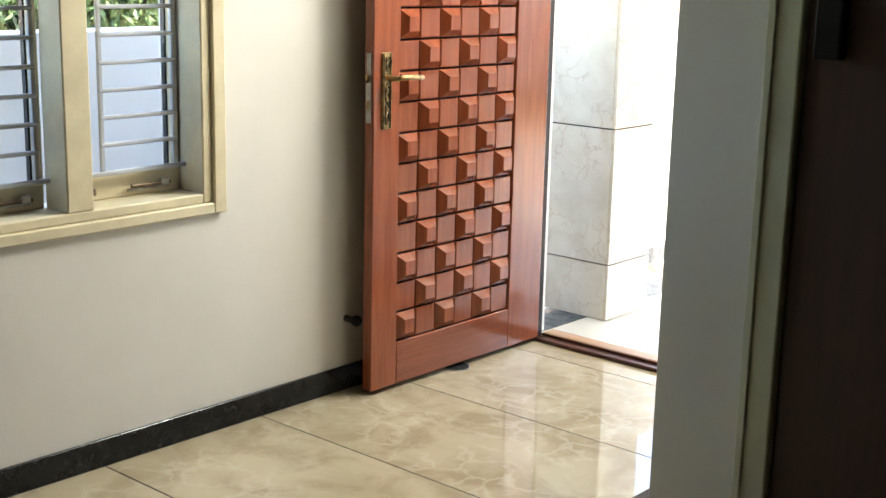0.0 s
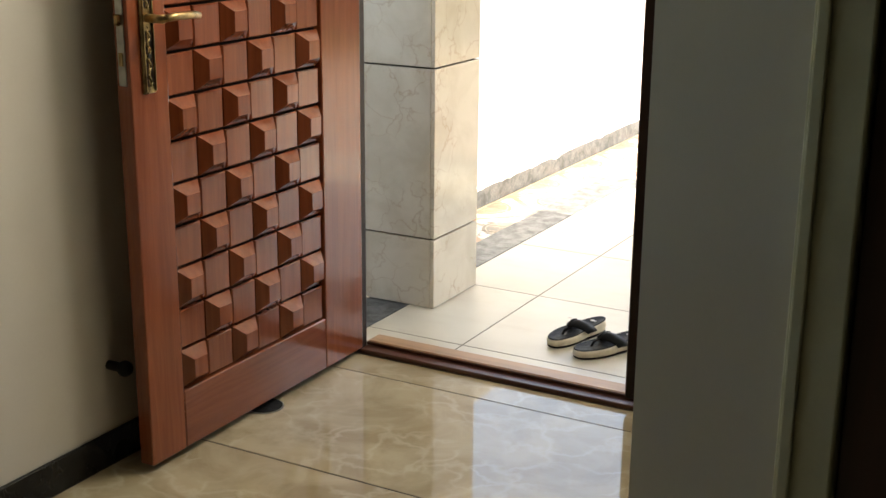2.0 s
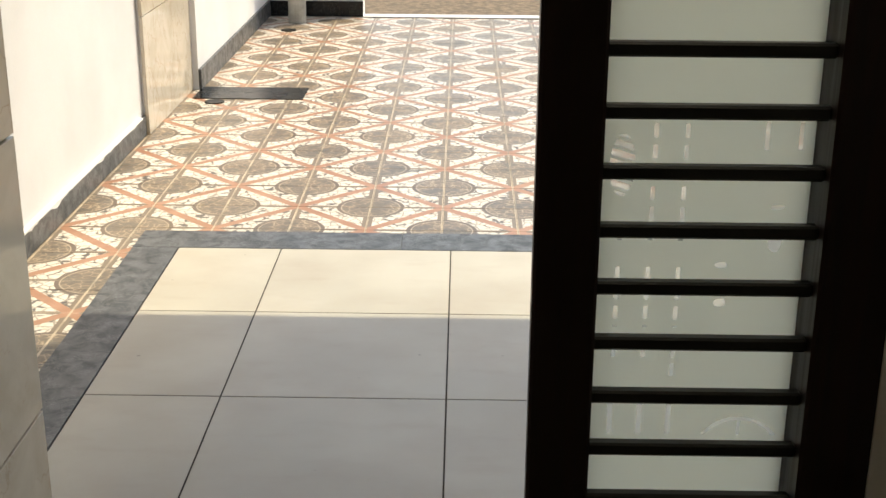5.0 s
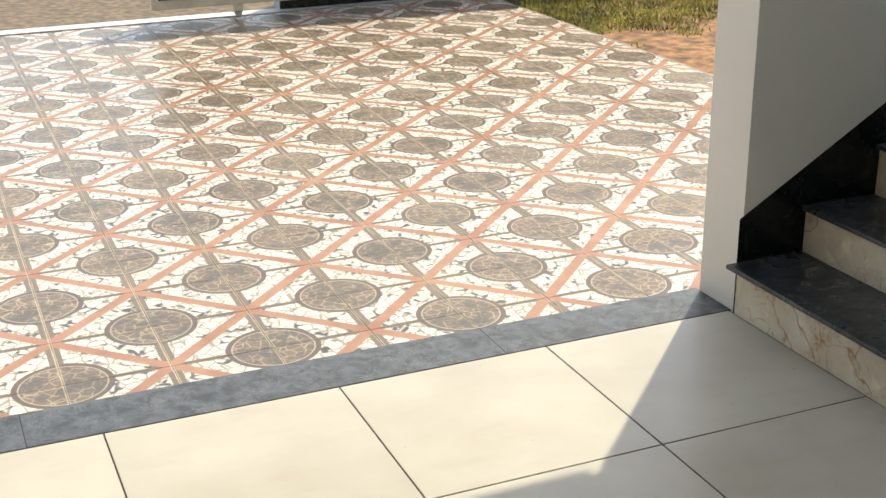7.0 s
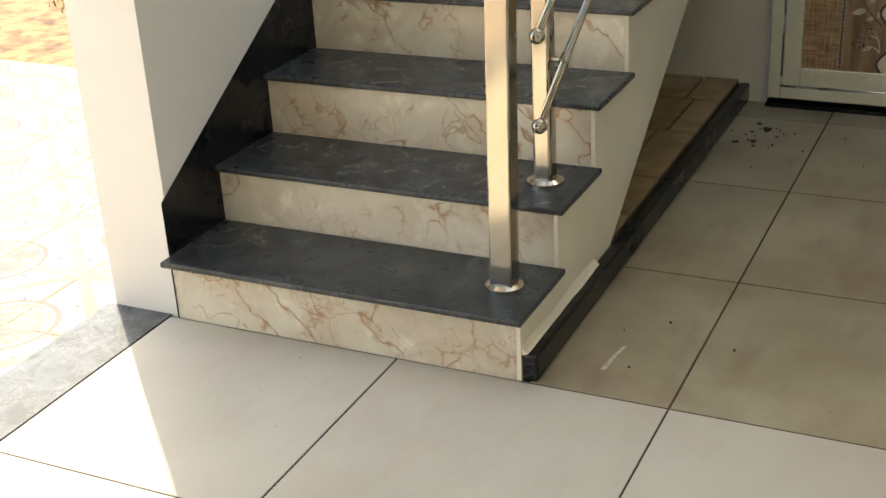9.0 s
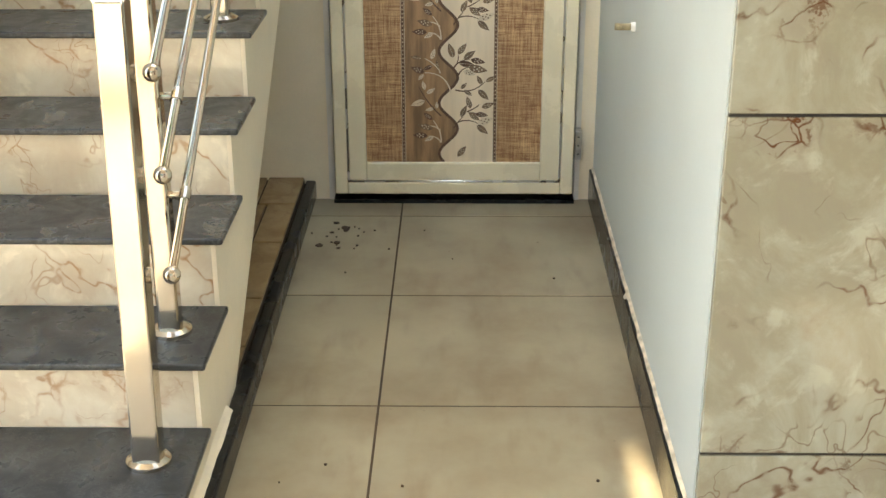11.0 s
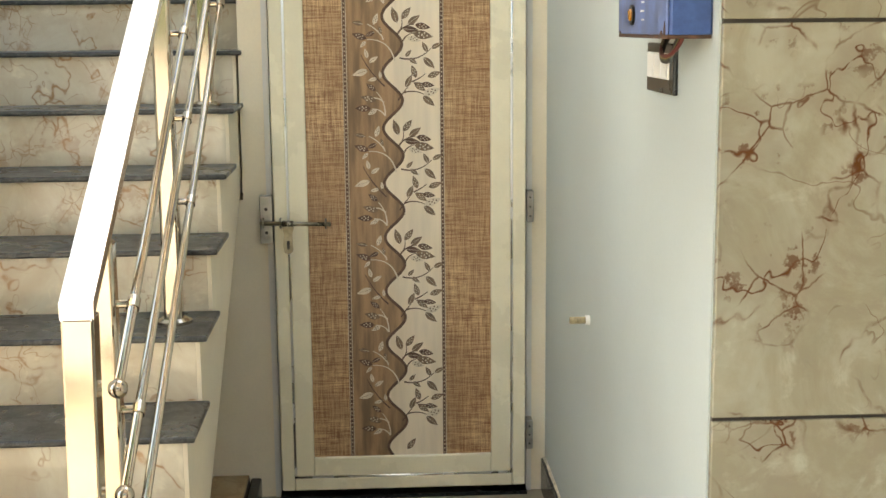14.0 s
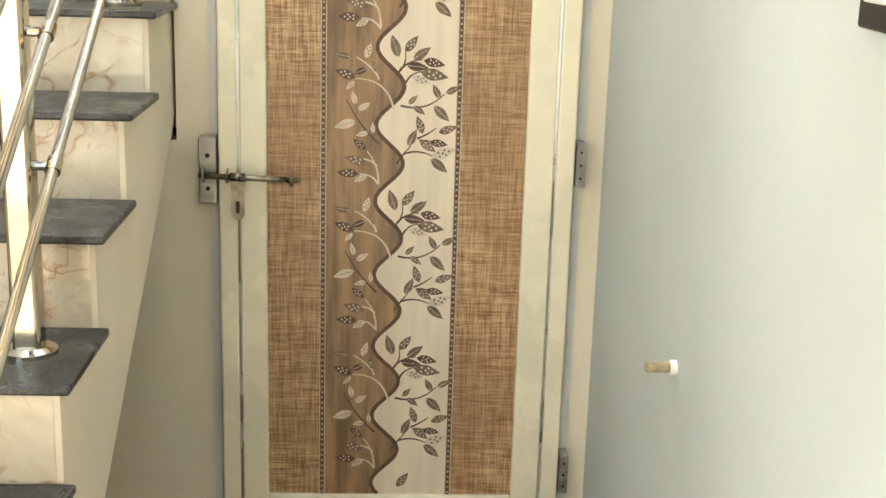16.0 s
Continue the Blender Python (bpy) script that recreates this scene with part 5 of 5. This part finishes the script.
# ---- sandals ----
def sandal(cx, cy, ang, side):
    """A slip-on thong sandal; its toe points along +y before turning."""
    s = thing("sandal", "black flip-flop sandal with a thick cream foam sole", "sandal", "pair of sandals", (cx, cy, 0.0005))
    s.rotation_euler = (0, 0, radians(ang))
    L, n = 0.268, 56

    def ring(bm, k, z, lift=0.0, wave=0.0):
        """One level of the sole; the heel end stands higher by lift, its rim scalloped by wave."""
        out = []
        for i in range(n):
            t = 2 * math.pi * i / n
            y = math.cos(t) * L / 2
            u = (y + L / 2) / L
            w = 0.034 + 0.013 * u ** 0.8 + 0.004 * math.exp(-((u - 0.72) / 0.2) ** 2) - 0.004 * math.exp(-((u - 0.42) / 0.14) ** 2)
            x = math.copysign(abs(math.sin(t)) ** 0.72, math.sin(t)) * w + side * 0.007 * math.sin(u * 3.0)
            g = k - wave * (i % 2) * (1 if u < 0.45 else 0.25)
            out.append(bm.verts.new((x * g, y * (1 - (1 - g) * 0.4), z + lift * (1 - u) ** 1.3)))
        return out

    def stack(levels):
        bm = bmesh.new()
        rows = [ring(bm, *lv) for lv in levels]
        for a, b in zip(rows, rows[1:]):
            for i in range(n):
                bm.faces.new((a[i], a[(i + 1) % n], b[(i + 1) % n], b[i]))
        bm.faces.new(rows[0])
        bm.faces.new(rows[-1])
        return bm
    part("outsole", stack([(0.90, 0.0), (0.95, 0.002), (0.96, 0.007, 0.002)]), RUBBER, s, "thin black outsole")
    part("sole", stack([(0.955, 0.007, 0.002, 0.03), (1.0, 0.012, 0.004, 0.05), (1.01, 0.022, 0.014, 0.02), (0.985, 0.029, 0.017), (0.955, 0.028, 0.0165), (0.90, 0.018, 0.012)]), SOLE, s, "ridged cream foam midsole", True)
    part("footbed", stack([(0.93, 0.020, 0.014), (0.955, 0.031, 0.0175), (0.92, 0.0315, 0.0175), (0.80, 0.0300, 0.016)]), RUBBER, s, "black moulded footbed", True)
    for sgn in (-1, 1):
        bm = bmesh.new()
        rows = []
        for i in range(9):
            q = i / 8
            x = sgn * (0.002 + 0.047 * q) + side * 0.004
            z = 0.031 + 0.036 * math.cos(q * math.pi / 2) ** 0.8
            yf, yb = 0.048 - 0.052 * q ** 1.2, -0.002 - 0.046 * q
            zf = z - 0.012 * (1 - q)
            rows.append([bm.verts.new(v) for v in ((x, yf, zf), (x, (yf + yb) / 2, z + 0.004), (x, yb, z), (x - sgn * 0.003, yb, z - 0.0045), (x - sgn * 0.003, yf, zf - 0.0045))])
        for a, b in zip(rows, rows[1:]):
            for j in range(5):
                bm.faces.new((a[j], a[(j + 1) % 5], b[(j + 1) % 5], b[j]))
        bm.faces.new(rows[0])
        bm.faces.new(rows[-1])
        part("strap", bm, RUBBER, s, "wide black padded strap", True)
    part("toe_post", sweep(bmesh.new(), [(side * 0.004, 0.040, 0.052), (side * 0.004, 0.062, 0.045), (side * 0.004, 0.072, 0.029)], 0.0045, 8), RUBBER, s, "", True)
    part("heel_badge", boxed(side * 0.004 - 0.010, side * 0.004 + 0.010, -0.088, -0.078, 0.042, 0.0445), GREY_METAL, s, "small pale badge on the heel")


sandal(-1.492, -1.553, 161, 1)
sandal(-1.360, -1.612, 149, -1)

# ---- plants ----
def tree(x, y, h, spread, n, seed):
    rng = random.Random(seed)
    t = thing("tree", "leafy green tree beyond the compound wall", "tree", "trees beyond the wall", (x, y, -0.16))
    bm = bmesh.new()
    tube(bm, (0, 0, 0), (0.06, 0.03, h * 0.45), 0.13, 12, 0.085)
    tips = []
    for i in range(7):
        a = i * 2 * math.pi / 7 + rng.random() * 0.5
        tip = Vector((math.cos(a) * spread * (0.45 + 0.3 * rng.random()), math.sin(a) * spread * (0.45 + 0.3 * rng.random()), h * (0.55 + 0.38 * rng.random())))
        tube(bm, (0.05, 0.02, h * (0.28 + 0.16 * rng.random())), tip, 0.05, 8, 0.015)
        tips.append(tip)
    part("trunk", bm, BARK, t, "rough brown trunk and limbs")
    verts, faces = [], []
    for i in range(n):
        c = rng.choice(tips)
        d = Vector((rng.gauss(0, 1), rng.gauss(0, 1), rng.gauss(0, 0.9))) * spread * 0.26
        p = c * (0.7 + 0.4 * rng.random()) + d
        q = Euler((rng.random() * 6, rng.random() * 6, rng.random() * 6)).to_matrix()
        s = 0.022 + 0.026 * rng.random()
        b = len(verts)
        verts += [tuple(p + q @ Vector(v)) for v in ((-s, 0, 0), (0, s * 0.45, 0.01), (s * 1.2, 0, 0), (0, -s * 0.45, 0.01))]
        faces.append((b, b + 1, b + 2, b + 3))
    me = bpy.data.meshes.new("crown")
    me.from_pydata(verts, [], faces)
    me.materials.append(LEAF)
    cr = new("crown", me)
    cr.parent = t
    cr["label"] = "crown of small green leaves with gaps"


tree(-7.0, -2.2, 4.2, 2.0, 22000, 3)
tree(-8.2, 0.6, 4.8, 2.2, 9000, 5)
tree(-6.2, -0.2, 3.0, 1.6, 22000, 9)
tree(-9.5, -1.4, 5.4, 2.6, 9000, 12)
tree(-9.8, 2.6, 5.0, 2.6, 9000, 15)
tree(-6.0, -1.6, 2.4, 1.3, 22000, 21)

rng = random.Random(8)
verts, faces = [], []
for i in range(60000):
    x, y = 2.53 + 4.0 * rng.random() ** 1.2, 2.4 + 4.0 * rng.random()
    dens = noise.noise(Vector((x * 0.8, y * 0.8, 3.0))) + 0.5 * noise.noise(Vector((x * 3.1, y * 3.1, 9.0))) + 0.42 * (y - 4.3)
    if dens < rng.random() * 0.5 - 0.1:
        continue
    a, h, w = rng.random() * 6.283, 0.012 + 0.028 * rng.random(), 0.005
    lx, ly = math.cos(a) * h * 0.7, math.sin(a) * h * 0.7
    b = len(verts)
    verts += [(x - math.sin(a) * w, y + math.cos(a) * w, -0.1), (x + math.sin(a) * w, y - math.cos(a) * w, -0.1), (x + lx, y + ly, -0.1 + h)]
    faces.append((b, b + 1, b + 2))
me = bpy.data.meshes.new("grass")
me.from_pydata(verts, [], faces)
me.materials.append(GRASS)
tagged(new("grass", me), "thin patchy lawn grass on red soil", "grass", kind="stuff")

# ---- floor tiles ----
pf = bpy.data.objects["porch_floor"]
tiles(pf, (-0.6, 0.0, 0.6), (-2.06, -1.8, -1.2), 0.0, 0.0029, 0.0045, PORCH_STONE, bevel=0.0008)
tiles(pf, (-2.165, -1.8, -1.2, -0.6), (-2.10, -1.8, -1.2, -0.6, 0.0, 0.597), 0.0, 0.0029, 0.0045, PORCH_STONE, bevel=0.0008)
tiles(pf, (-0.6, 0.0, 0.6), (-1.2, -0.6, 0.0, 0.597), 0.0, 0.0029, 0.0045, PORCH_STONE, bevel=0.0008)
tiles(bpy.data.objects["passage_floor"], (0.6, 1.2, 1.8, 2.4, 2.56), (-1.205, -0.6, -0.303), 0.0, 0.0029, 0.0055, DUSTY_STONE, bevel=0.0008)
fl = bpy.data.objects["floor"]
ys = [-12.0] + [-2.342 - 0.6015 * i for i in range(16, -1, -1)]
tiles(fl, (-2.055, -0.80), ys[:], INSIDE, 0.0029, 0.006, FLOOR_STONE, bevel=0.0006)
tiles(fl, (-0.80, 0.4, 1.6, 2.8, 4.0, 5.2, 6.0), [y for y in ys if y < -3.3] + [-3.5], INSIDE, 0.0029, 0.003, FLOOR_STONE, bevel=0.0006)
tiles(fl, (-2.055, -0.60), (-2.342, -2.213), INSIDE, 0.0029, 0.003, FLOOR_STONE, bevel=0.0006)

yx = [-2.748] + [-2.74 + 0.3 * i for i in range(1, 18)] + [2.50]
yy = [0.785] + [1.09 + 0.3 * i for i in range(0, 18)] + [6.38]
tiles(yard, yx, yy[:16], YARD_Z, 0.0029, 0.003, YARD, bevel=0.0006)
tiles(yard, (-2.748, -2.335), [-5.0, -4.4, -3.8, -3.2, -2.6, -2.0, -1.4, -0.8, -0.2, 0.4, 0.785], YARD_Z, 0.0029, 0.003, YARD, bevel=0.0006)
bm = bmesh.new()
for x0, x1 in zip(yx, yx[1:]):
    for y0, y1 in zip(yy[15:], yy[16:]):
        box(bm, x0 + 0.0015, x1 - 0.0015, y0 + 0.0015, y1 - 0.0015, YARD_Z - 0.0029, YARD_Z)
tagged(part("far_tiles", bm, YARD, yard), kind="stuff")

# dry mud flakes on the passage floor
rng = random.Random(4)
bm = bmesh.new()
for i in range(32):
    far = i > 20
    x, y = (rng.uniform(0.7, 2.3), rng.uniform(-1.1, -0.4)) if far else (rng.gauss(2.22, 0.06), rng.gauss(-0.41, 0.05))
    r = (0.002 if far else 0.003) + (0.0015 if far else 0.012) * rng.random() ** 3
    if y < -0.32 and x < 2.38:
        prism(bm, [(x + r * (0.6 + 0.6 * rng.random()) * math.cos(k * 0.9), y + r * (0.6 + 0.6 * rng.random()) * math.sin(k * 0.9)) for k in range(7)], 2, 0.0002, 0.0035)
tagged(part("mud_flakes", bm, plain("dried_mud", (0.07, 0.045, 0.028), 0.9, vary=0.3)), "dark dried mud flakes scattered on dusty tiles", "mud", kind="stuff")
bm = prism(bmesh.new(), [(0.70, -0.425), (0.705, -0.437), (0.77, -0.440), (0.815, -0.447), (0.812, -0.440), (0.76, -0.431)], 2, 0.0002, 0.001)
tagged(part("paint_smear", bm, SMEAR), "white smear of dried paint on the passage tiles", "paint mark")
